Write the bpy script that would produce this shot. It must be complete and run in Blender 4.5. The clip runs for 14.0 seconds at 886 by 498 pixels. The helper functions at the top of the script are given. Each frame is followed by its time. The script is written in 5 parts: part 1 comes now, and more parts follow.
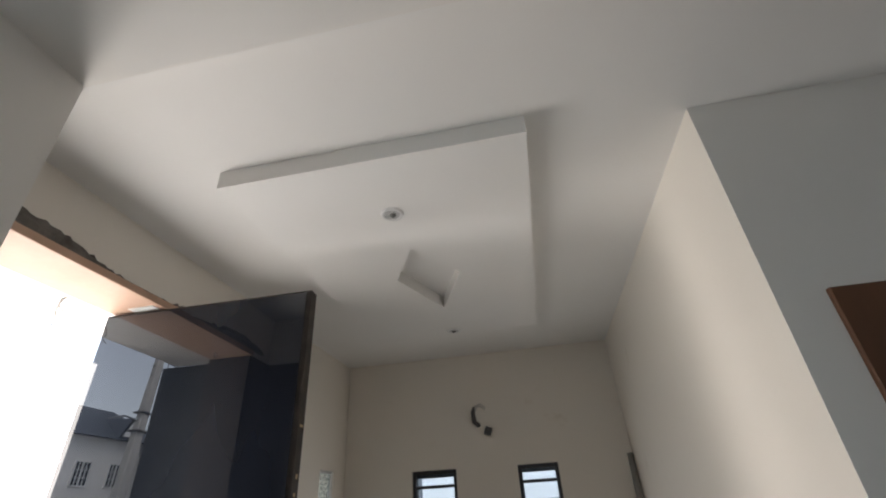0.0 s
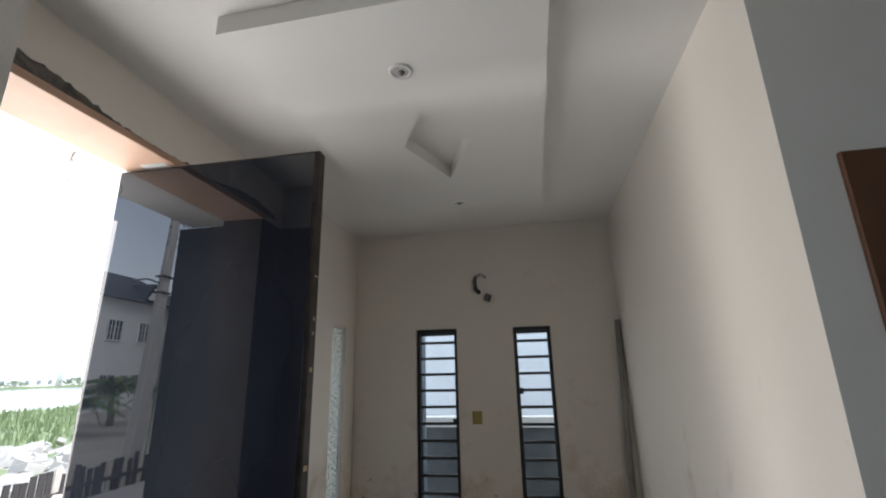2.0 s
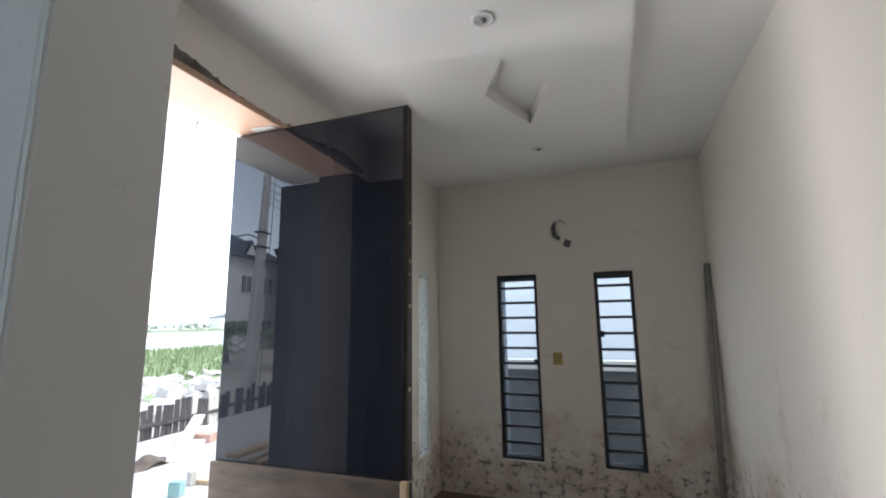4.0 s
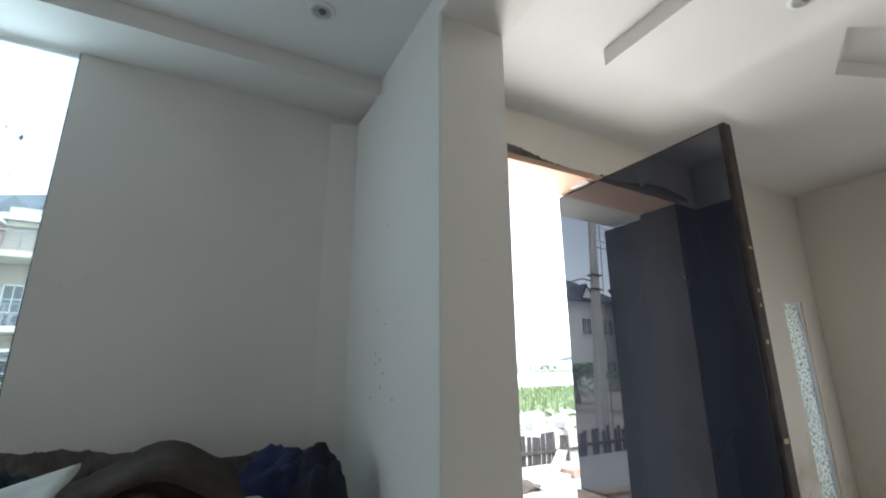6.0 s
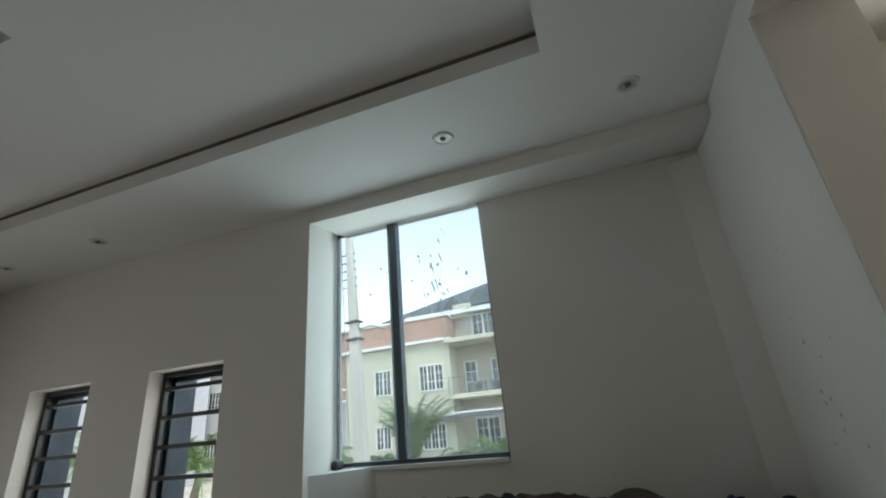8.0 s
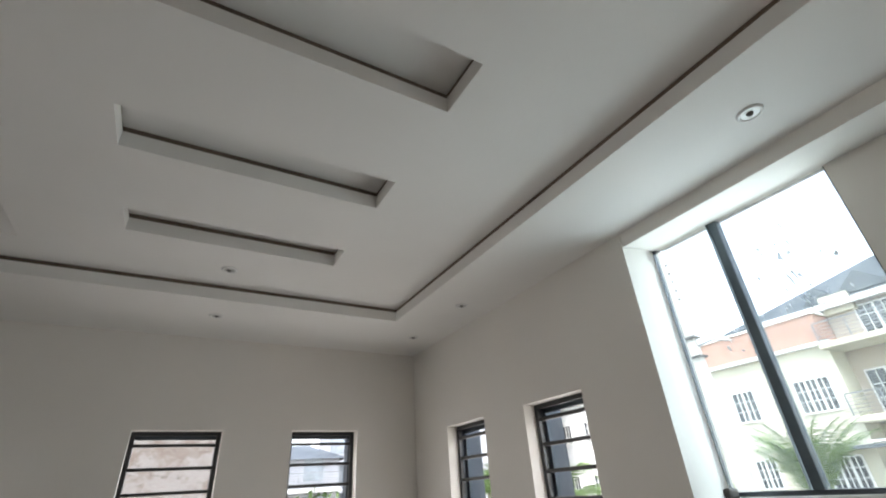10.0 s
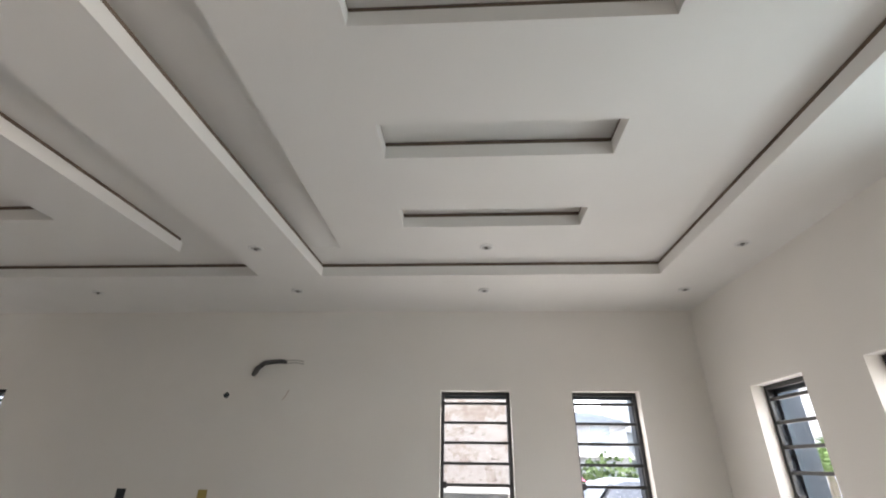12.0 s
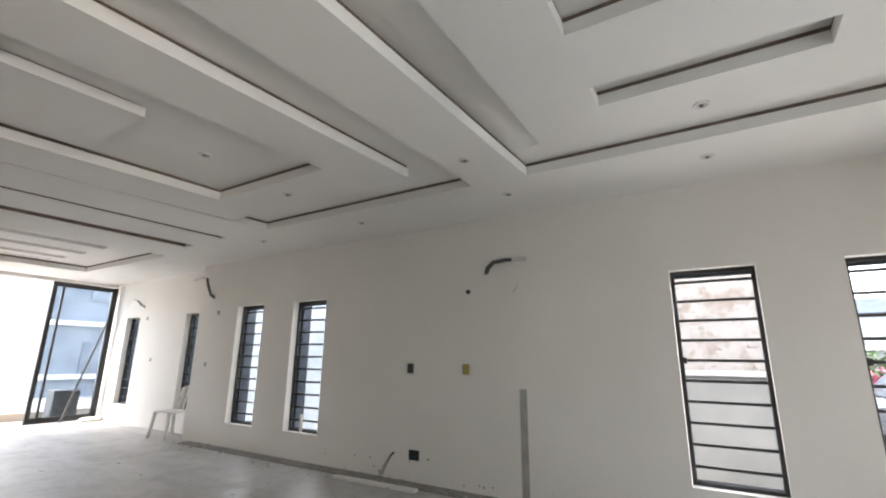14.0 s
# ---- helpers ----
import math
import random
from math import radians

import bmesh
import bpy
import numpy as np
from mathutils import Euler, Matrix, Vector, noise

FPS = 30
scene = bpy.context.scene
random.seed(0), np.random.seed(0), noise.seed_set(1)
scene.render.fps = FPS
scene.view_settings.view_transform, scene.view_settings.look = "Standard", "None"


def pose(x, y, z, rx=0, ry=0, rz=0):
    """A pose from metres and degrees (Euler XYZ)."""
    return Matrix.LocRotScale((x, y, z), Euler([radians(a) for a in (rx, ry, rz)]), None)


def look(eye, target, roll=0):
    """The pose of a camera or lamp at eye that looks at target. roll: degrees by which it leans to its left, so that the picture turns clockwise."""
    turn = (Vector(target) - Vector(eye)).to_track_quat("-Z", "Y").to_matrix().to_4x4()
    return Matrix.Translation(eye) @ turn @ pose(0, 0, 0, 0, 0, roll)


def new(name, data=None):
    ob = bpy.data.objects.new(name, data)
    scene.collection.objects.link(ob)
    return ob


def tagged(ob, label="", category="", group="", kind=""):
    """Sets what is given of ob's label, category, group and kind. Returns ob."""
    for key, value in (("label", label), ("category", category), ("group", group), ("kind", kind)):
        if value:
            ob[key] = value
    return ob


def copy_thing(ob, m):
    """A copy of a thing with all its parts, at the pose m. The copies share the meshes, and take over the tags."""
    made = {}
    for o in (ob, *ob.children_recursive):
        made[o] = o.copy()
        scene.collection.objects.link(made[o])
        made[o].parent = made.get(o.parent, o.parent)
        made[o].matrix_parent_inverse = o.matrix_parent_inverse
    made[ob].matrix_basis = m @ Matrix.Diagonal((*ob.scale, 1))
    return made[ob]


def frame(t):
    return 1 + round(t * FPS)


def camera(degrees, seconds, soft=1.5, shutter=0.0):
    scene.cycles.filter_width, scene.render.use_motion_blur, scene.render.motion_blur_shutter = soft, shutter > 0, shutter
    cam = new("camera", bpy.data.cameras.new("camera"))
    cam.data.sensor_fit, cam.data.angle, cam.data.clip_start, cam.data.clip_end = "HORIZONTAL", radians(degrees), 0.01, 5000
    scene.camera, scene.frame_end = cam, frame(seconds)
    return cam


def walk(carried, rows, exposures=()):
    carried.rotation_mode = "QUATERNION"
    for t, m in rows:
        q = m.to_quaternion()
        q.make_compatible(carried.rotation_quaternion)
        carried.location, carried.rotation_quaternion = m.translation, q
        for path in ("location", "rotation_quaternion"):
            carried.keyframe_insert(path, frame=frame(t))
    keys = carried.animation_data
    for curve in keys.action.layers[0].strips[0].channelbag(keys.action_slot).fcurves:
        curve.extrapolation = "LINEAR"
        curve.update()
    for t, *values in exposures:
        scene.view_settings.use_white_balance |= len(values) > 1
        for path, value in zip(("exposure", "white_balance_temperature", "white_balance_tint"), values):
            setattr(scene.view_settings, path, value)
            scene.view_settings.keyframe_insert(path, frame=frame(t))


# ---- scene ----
cam = camera(89.7, 14.0, soft=2.0)
EXPOSE = [(0.0, 1.50, 6450, 11), (2.2, 1.32, 6200, 10), (4.3, 1.68, 6050, 10), (5.0, 1.87, 6050, 10), (6.0, 1.97, 6150, 7), (7.0, 1.20, 6250, 6), (7.5, 1.02, 6350, 6), (8.0, 1.14, 6900, 7), (8.5, 1.65, 6900, 9),
          (9.0, 1.93, 6900, 11), (11.3, 2.34, 7350, 16), (12.0, 2.72, 7150, 16), (12.5, 2.93, 7050, 15), (13.0, 2.90, 6950, 15), (14.0, 2.78, 7000, 14)]
PATH = [
    (0, (1.753, 4.829, 1.79), (1.462, 6.532, 2.798), -3.6),
    (0.5, (1.747, 4.835, 1.777), (1.432, 6.599, 2.664), -3.8),
    (1, (1.745, 4.843, 1.74), (1.407, 6.662, 2.502), -2.8),
    (1.5, (1.749, 4.849, 1.716), (1.389, 6.712, 2.348), -1.9),
    (2, (1.737, 4.833, 1.697), (1.367, 6.725, 2.227), -1.3),
    (2.2, (1.727, 4.822, 1.699), (1.358, 6.727, 2.182), -1.3),
    (4.3, (1.706, 4.651, 1.636), (0.868, 6.441, 1.942), -1.0),
    (4.5, (1.715, 4.616, 1.64), (0.77, 6.352, 1.942), -1.3),
    (5, (1.718, 4.595, 1.657), (0.51, 6.16, 1.963), -2.4),
    (5.5, (1.754, 4.553, 1.641), (0.263, 5.822, 2.048), -1.6),
    (6, (1.841, 4.576, 1.622), (0.13, 5.476, 2.135), -0.3),
    (6.5, (1.886, 4.53, 1.673), (0.032, 5.038, 2.224), -1.6),
    (7, (1.93, 4.501, 1.689), (0.029, 4.64, 2.293), -3.5),
    (7.5, (2.001, 4.491, 1.679), (0.14, 4.218, 2.356), -4.9),
    (8, (2.084, 4.509, 1.673), (0.321, 3.924, 2.415), -5.3),
    (8.5, (2.184, 4.517, 1.699), (0.558, 3.649, 2.475), -4.5),
    (8.8, (2.231, 4.518, 1.709), (0.691, 3.519, 2.504), -4.7),
    (9, (2.253, 4.528, 1.708), (0.791, 3.435, 2.525), -5.0),
    (9.2, (2.256, 4.533, 1.688), (0.89, 3.348, 2.541), -4.8),
    (11.3, (2.276, 4.475, 1.61), (2.053, 2.729, 2.56), -0.3),
    (11.4, (2.262, 4.478, 1.611), (2.081, 2.721, 2.549), 0.2),
    (11.5, (2.266, 4.478, 1.598), (2.147, 2.709, 2.523), 0.3),
    (12, (2.262, 4.48, 1.568), (2.365, 2.681, 2.435), 0.8),
    (12.5, (2.275, 4.495, 1.525), (2.621, 2.702, 2.341), -0.7),
    (13, (2.268, 4.516, 1.495), (2.853, 2.755, 2.243), -1.2),
    (13.5, (2.233, 4.547, 1.451), (3.066, 2.837, 2.068), -0.5),
    (14, (2.168, 4.579, 1.388), (3.188, 2.927, 1.865), 0.6),
]
walk(cam, [(t, look(eye, goal, lean)) for t, eye, goal, lean in PATH], EXPOSE)

# ---- light ----
world = bpy.data.worlds.new("sky_world")
scene.world = world
world.use_nodes = True
wn = world.node_tree
sky = wn.nodes.new("ShaderNodeTexSky")
sky.sky_type = "NISHITA"
sky.sun_disc = False
sky.sun_elevation = radians(58)
sky.sun_rotation = radians(55)
sky.dust_density = 1.2
haze = wn.nodes.new("ShaderNodeHueSaturation")
haze.inputs["Saturation"].default_value = 0.45
wn.links.new(sky.outputs["Color"], haze.inputs["Color"])
wn.links.new(haze.outputs["Color"], wn.nodes["Background"].inputs["Color"])
wn.nodes["Background"].inputs["Strength"].default_value = 0.25
sun_data = bpy.data.lights.new("sun", "SUN")
sun_data.energy, sun_data.angle, sun_data.color = 1.1, radians(20), (1.0, 0.95, 0.88)
sun = new("sun", sun_data)
sun.matrix_world = look((8, 6, 14), (0, 0, 0))


def window_light(name, at, toward, width, height, power, tint):
    """Skylight entering by an opening."""
    d = bpy.data.lights.new(name, "AREA")
    d.shape, d.size, d.size_y, d.energy, d.color = "RECTANGLE", width, height, power, tint
    ob = new(name, d)
    ob.matrix_world = look(at, toward)
    return ob


# far glazed front, large front window, narrow windows, lobby windows, entrance
COOL, BLUE, WARM = (0.96, 0.97, 0.97), (0.68, 0.90, 1.0), (1.0, 0.93, 0.86)
window_light("skylight_far_front", (14.05, 1.2, 1.45), (0, 1.2, 1.45), 2.4, 2.7, 2.5, (1.0, 0.93, 0.86))
window_light("skylight_big_window", (-0.352, 3.43, 2.2), (5, 3.43, 2.2), 0.95, 1.35, 2.9, BLUE)
for y in (0.97, 2.10):
    window_light("skylight_narrow", (-0.139, y, 1.26), (5, y, 1.26), 0.5, 1.65, 1.5, COOL)
for x in (0.967, 2.203, 7.262, 8.635):
    window_light("skylight_narrow", (x, -0.139, 1.27), (x, 5, 1.27), 0.5, 1.7, 1.8 if x < 5 else 0.6, COOL)
for x in (0.833, 1.72):
    window_light("skylight_lobby", (x, 9.066, 1.22), (x, 5, 1.22), 0.28, 1.6, 1.1, COOL)
window_light("skylight_entrance", (-0.90, 6.55, 1.4), (5, 6.55, 1.3), 1.1, 2.6, 28, WARM)


# ---- materials ----
def node_mat(name, rough=0.8, metal=0.0):
    m = bpy.data.materials.new(name)
    m.use_nodes = True
    b = m.node_tree.nodes["Principled BSDF"]
    b.inputs["Roughness"].default_value = rough
    b.inputs["Metallic"].default_value = metal
    return m, m.node_tree, b


def noise_at(nt, scale, detail=4.0, rough=0.55, stretch=(1, 1, 1), obj=True):
    tc = nt.nodes.new("ShaderNodeTexCoord")
    mp = nt.nodes.new("ShaderNodeMapping")
    mp.inputs["Scale"].default_value = stretch
    n = nt.nodes.new("ShaderNodeTexNoise")
    n.inputs["Scale"].default_value = scale
    n.inputs["Detail"].default_value = detail
    n.inputs["Roughness"].default_value = rough
    nt.links.new(tc.outputs["Object"], mp.inputs["Vector"])
    nt.links.new(mp.outputs["Vector"], n.inputs["Vector"])
    return n


def ramp(nt, src, stops):
    r = nt.nodes.new("ShaderNodeValToRGB")
    e = r.color_ramp.elements
    while len(e) < len(stops):
        e.new(0.5)
    for el, (p, c) in zip(e, stops):
        el.position = p
        el.color = (*c, 1) if len(c) == 3 else c
    nt.links.new(src, r.inputs["Fac"])
    return r


def mixc(nt, fac, a, b):
    m = nt.nodes.new("ShaderNodeMix")
    m.data_type = "RGBA"
    nt.links.new(fac, m.inputs[0])
    for sock, v in ((m.inputs[6], a), (m.inputs[7], b)):
        if isinstance(v, tuple):
            sock.default_value = (*v, 1)
        else:
            nt.links.new(v, sock)
    return m.outputs[2]


def bump(nt, bsdf, src, strength, dist=0.01):
    b = nt.nodes.new("ShaderNodeBump")
    b.inputs["Strength"].default_value = strength
    b.inputs["Distance"].default_value = dist
    nt.links.new(src, b.inputs["Height"])
    nt.links.new(b.outputs["Normal"], bsdf.inputs["Normal"])


def varied(name, c1, c2, scale=3.0, rough=0.8, bumps=0.15, fine=60.0, metal=0.0, stretch=(1, 1, 1), dist=0.004):
    """Two-scale mottled surface between two colours, with fine relief."""
    m, nt, b = node_mat(name, rough, metal)
    n = noise_at(nt, scale, 6.0, 0.6, stretch)
    r = ramp(nt, n.outputs["Fac"], [(0.3, c1), (0.7, c2)])
    nt.links.new(r.outputs["Color"], b.inputs["Base Color"])
    f = noise_at(nt, fine, 5.0, 0.6, stretch)
    bump(nt, b, f.outputs["Fac"], bumps, dist)
    rr = ramp(nt, f.outputs["Fac"], [(0.2, (rough - 0.08,) * 3), (0.8, (min(1, rough + 0.08),) * 3)])
    nt.links.new(rr.outputs["Color"], b.inputs["Roughness"])
    return m


def plaster(name, base, marks=0.0):
    """Emulsion paint on hand-trowelled plaster, slightly uneven, with scattered scuffs."""
    m, nt, b = node_mat(name, 0.75)
    big = noise_at(nt, 0.9, 3.0, 0.5)
    tint = tuple(v * 0.94 for v in base)
    r = ramp(nt, big.outputs["Fac"], [(0.3, tint), (0.7, base)])
    col = r.outputs["Color"]
    if marks > 0:
        s = noise_at(nt, 9.0, 8.0, 0.75)
        k = ramp(nt, s.outputs["Fac"], [(0.70 - 0.05 * marks, (0, 0, 0)), (0.80 - 0.05 * marks, (0.6, 0.6, 0.6))])
        col = mixc(nt, k.outputs["Color"], col, (0.30, 0.25, 0.19))
    nt.links.new(col, b.inputs["Base Color"])
    f = noise_at(nt, 7.0, 7.0, 0.62)
    bump(nt, b, f.outputs["Fac"], 0.22, 0.012)
    return m


def damp_plaster(name, base):
    """Painted plaster with brown damp and mould that thins out irregularly with height."""
    m, nt, b = node_mat(name, 0.78)
    tc = nt.nodes.new("ShaderNodeTexCoord")
    sep = nt.nodes.new("ShaderNodeSeparateXYZ")
    nt.links.new(tc.outputs["Object"], sep.inputs["Vector"])
    height = nt.nodes.new("ShaderNodeMapRange")
    height.inputs["From Min"].default_value, height.inputs["From Max"].default_value = 1.6, 0.3
    height.inputs["To Min"].default_value, height.inputs["To Max"].default_value = -0.10, 0.15
    nt.links.new(sep.outputs["Z"], height.inputs["Value"])
    n = noise_at(nt, 2.6, 8.0, 0.68)
    add = nt.nodes.new("ShaderNodeMath")
    nt.links.new(n.outputs["Fac"], add.inputs[0])
    nt.links.new(height.outputs["Result"], add.inputs[1])
    k = ramp(nt, add.outputs[0], [(0.53, (0, 0, 0)), (0.63, (0.30, 0.30, 0.30)), (0.76, (0.72, 0.72, 0.72))])
    spots = noise_at(nt, 14.0, 6.0, 0.7)
    add2 = nt.nodes.new("ShaderNodeMath")
    nt.links.new(spots.outputs["Fac"], add2.inputs[0])
    nt.links.new(height.outputs["Result"], add2.inputs[1])
    k2 = ramp(nt, add2.outputs[0], [(0.665, (0, 0, 0)), (0.75, (0.78, 0.78, 0.78))])
    col = mixc(nt, k.outputs["Color"], base, (0.47, 0.375, 0.265))
    col = mixc(nt, k2.outputs["Color"], col, (0.10, 0.085, 0.06))
    nt.links.new(col, b.inputs["Base Color"])
    f = noise_at(nt, 7.0, 7.0, 0.62)
    bump(nt, b, f.outputs["Fac"], 0.25, 0.012)
    return m


WHITE = (0.80, 0.775, 0.735)
m_wall = plaster("wall_paint", WHITE, 0.4)
m_wall_marked = plaster("scuffed_wall_paint", (0.79, 0.765, 0.725), 1.0)
m_damp = damp_plaster("damp_wall_paint", (0.78, 0.735, 0.665))
m_ceil = plaster("ceiling_paint", (0.82, 0.81, 0.785))
m_trim = plaster("reveal_paint", (0.82, 0.815, 0.80))
m_screed, _nt, _b = node_mat("dusty_floor", 0.5)
_n = noise_at(_nt, 0.8, 5.0, 0.6, (0.6, 1.4, 1))
_r = ramp(_nt, _n.outputs["Fac"], [(0.32, (0.39, 0.385, 0.375)), (0.5, (0.45, 0.445, 0.435)), (0.68, (0.52, 0.515, 0.505))])
_n2 = noise_at(_nt, 3.2, 9.0, 0.72)
_k = ramp(_nt, _n2.outputs["Fac"], [(0.50, (0, 0, 0)), (0.68, (0.38, 0.38, 0.38))])
_nt.links.new(mixc(_nt, _k.outputs["Color"], _r.outputs["Color"], (0.27, 0.265, 0.255)), _b.inputs["Base Color"])
_r2 = ramp(_nt, _n2.outputs["Fac"], [(0.35, (0.26,) * 3), (0.70, (0.58,) * 3)])
_nt.links.new(_r2.outputs["Color"], _b.inputs["Roughness"])
bump(_nt, _b, _n2.outputs["Fac"], 0.12, 0.006)
m_strip = varied("bare_screed", (0.20, 0.19, 0.18), (0.33, 0.31, 0.29), 5.0, 0.9, 0.4, 50)
m_mortar = varied("raw_mortar", (0.085, 0.075, 0.066), (0.22, 0.20, 0.18), 11.0, 0.95, 0.9, 40, dist=0.02)
m_black = varied("black_steel", (0.012, 0.013, 0.015), (0.03, 0.032, 0.036), 6.0, 0.45, 0.08, 80)
m_alu = varied("grey_aluminium", (0.055, 0.07, 0.085), (0.10, 0.12, 0.14), 4.0, 0.38, 0.04, 90, 0.5)
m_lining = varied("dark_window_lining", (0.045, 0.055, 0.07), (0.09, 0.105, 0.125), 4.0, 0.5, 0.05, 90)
# aluminium with the window glare put into a lighter colour
m_alu_pale = varied("glare_paled_aluminium", (0.13, 0.165, 0.19), (0.20, 0.24, 0.27), 4.0, 0.4, 0.04, 90, 0.3)
m_mullion = varied("blue_grey_aluminium", (0.085, 0.115, 0.14), (0.135, 0.17, 0.195), 4.0, 0.4, 0.04, 90, 0.3)
# shadow of the ceiling gaps, put into a dark brown colour
m_gap_shade = varied("ceiling_gap_shade", (0.115, 0.083, 0.064), (0.20, 0.148, 0.115), 6.0, 0.9, 0.3, 40)
m_lacquer, _nt, _b = node_mat("black_gloss_panel", 0.07)
_n = noise_at(_nt, 1.7, 3.0, 0.5, (1, 1, 0.4))
_r = ramp(_nt, _n.outputs["Fac"], [(0.35, (0.012, 0.015, 0.023)), (0.75, (0.030, 0.036, 0.050))])
_nt.links.new(_r.outputs["Color"], _b.inputs["Base Color"])
_r2 = ramp(_nt, _n.outputs["Fac"], [(0.40, (0.008,) * 3), (0.85, (0.03,) * 3)])
_nt.links.new(_r2.outputs["Color"], _b.inputs["Roughness"])
_b.inputs["Specular IOR Level"].default_value = 0.85
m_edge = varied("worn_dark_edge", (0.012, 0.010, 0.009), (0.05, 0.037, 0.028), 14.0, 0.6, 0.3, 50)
m_board = varied("worn_brown_board", (0.05, 0.037, 0.027), (0.135, 0.10, 0.07), 6.0, 0.75, 0.4, 30, stretch=(0.6, 1, 2.5))
m_saw = varied("sawn_timber", (0.42, 0.30, 0.18), (0.62, 0.47, 0.30), 8.0, 0.8, 0.3, 40)
m_salmon = varied("salmon_wood_frame", (0.52, 0.33, 0.23), (0.60, 0.40, 0.29), 3.0, 0.6, 0.1, 50)
m_brown = varied("brown_door_frame", (0.085, 0.035, 0.015), (0.17, 0.072, 0.03), 3.0, 0.5, 0.2, 40, stretch=(1, 1, 0.2))
m_pvc = varied("grey_pipe", (0.22, 0.21, 0.19), (0.34, 0.32, 0.29), 9.0, 0.6, 0.2, 40)
m_chase = varied("patched_chase", (0.30, 0.29, 0.27), (0.42, 0.41, 0.38), 12.0, 0.9, 0.5, 40, stretch=(1, 1, 0.5))
m_socket_y = varied("yellow_back_box", (0.34, 0.26, 0.07), (0.44, 0.35, 0.12), 9.0, 0.6, 0.1, 60)
m_socket_b = varied("dark_back_box", (0.008, 0.015, 0.02), (0.02, 0.03, 0.04), 9.0, 0.5, 0.1, 60)
m_tape = varied("grey_pipe_wrap", (0.035, 0.035, 0.036), (0.12, 0.12, 0.12), 20.0, 0.6, 0.4, 90)
m_copper = varied("pale_wire", (0.40, 0.38, 0.36), (0.55, 0.53, 0.50), 20.0, 0.5, 0.1, 90)
m_cable = varied("dark_cable", (0.03, 0.03, 0.035), (0.08, 0.07, 0.06), 20.0, 0.5, 0.1, 90)
m_plastic = varied("white_plastic", (0.66, 0.64, 0.60), (0.76, 0.75, 0.71), 5.0, 0.45, 0.05, 70)
m_fitting = varied("light_ring", (0.66, 0.66, 0.65), (0.78, 0.78, 0.77), 20.0, 0.35, 0.05, 90)
m_bulb = varied("light_reflector", (0.40, 0.40, 0.40), (0.62, 0.62, 0.60), 40.0, 0.3, 0.1, 90, 0.2)
m_bulb_dark = varied("unlit_bulb", (0.11, 0.11, 0.11), (0.20, 0.20, 0.19), 40.0, 0.4, 0.1, 90)
m_navy = varied("navy_cloth", (0.006, 0.008, 0.016), (0.016, 0.021, 0.040), 9.0, 0.95, 0.5, 120)
m_blue = varied("blue_cloth", (0.008, 0.013, 0.048), (0.02, 0.032, 0.10), 9.0, 0.92, 0.5, 120)
m_brownc = varied("brown_cloth", (0.022, 0.016, 0.012), (0.06, 0.042, 0.032), 8.0, 0.95, 0.5, 110)
m_drab = varied("drab_rags", (0.035, 0.038, 0.030), (0.11, 0.095, 0.07), 7.0, 0.95, 0.6, 90)
m_paper = varied("pale_sacking", (0.36, 0.36, 0.33), (0.58, 0.58, 0.55), 7.0, 0.85, 0.5, 60)
m_block = varied("bare_block", (0.085, 0.08, 0.072), (0.19, 0.175, 0.155), 8.0, 0.95, 0.8, 45, dist=0.015)

m_glass_tint, _nt, _b = node_mat("faintly_tinted_glass", 0.0)
_b.inputs["Transmission Weight"].default_value = 1.0
_b.inputs["IOR"].default_value = 1.1
_b.inputs["Base Color"].default_value = (0.80, 0.875, 0.92, 1)
m_glass_dirty, _nt, _b = node_mat("dusty_window_glass", 0.0)
_b.inputs["Transmission Weight"].default_value = 1.0
_b.inputs["IOR"].default_value = 1.1
_b.inputs["Base Color"].default_value = (0.58, 0.69, 0.72, 1)
_n = noise_at(_nt, 3.5, 7.0, 0.65, (1, 1, 0.5))
_r = ramp(_nt, _n.outputs["Fac"], [(0.30, (0.03,) * 3), (0.55, (0.07,) * 3), (0.75, (0.16,) * 3)])
_dust = _nt.nodes.new("ShaderNodeBsdfTranslucent")
_dust.inputs["Color"].default_value = (0.62, 0.70, 0.70, 1)
_mix = _nt.nodes.new("ShaderNodeMixShader")
_nt.links.new(_r.outputs["Color"], _mix.inputs["Fac"])
_nt.links.new(_b.outputs["BSDF"], _mix.inputs[1])
_nt.links.new(_dust.outputs["BSDF"], _mix.inputs[2])
_nt.links.new(_mix.outputs["Shader"], _nt.nodes["Material Output"].inputs["Surface"])
m_splash, _nt, _b = node_mat("dried_splash", 0.9)
_n = noise_at(_nt, 60.0, 4.0, 0.6)
_r = ramp(_nt, _n.outputs["Fac"], [(0.3, (0.34, 0.38, 0.40)), (0.7, (0.56, 0.60, 0.62))])
_thin = _nt.nodes.new("ShaderNodeBsdfTranslucent")
_nt.links.new(_r.outputs["Color"], _thin.inputs["Color"])
_nt.links.new(_r.outputs["Color"], _b.inputs["Base Color"])
_mix = _nt.nodes.new("ShaderNodeMixShader")
_mix.inputs["Fac"].default_value = 0.8
_nt.links.new(_b.outputs["BSDF"], _mix.inputs[1])
_nt.links.new(_thin.outputs["BSDF"], _mix.inputs[2])
_nt.links.new(_mix.outputs["Shader"], _nt.nodes["Material Output"].inputs["Surface"])
m_glass_blue, _nt, _b = node_mat("blue_tinted_glass", 0.02)
_b.inputs["Transmission Weight"].default_value = 1.0
_b.inputs["IOR"].default_value = 1.2
_b.inputs["Base Color"].default_value = (0.56, 0.64, 0.71, 1)
m_frost, _nt, _b = node_mat("spotted_glass", 0.2)
_b.inputs["Transmission Weight"].default_value = 0.95
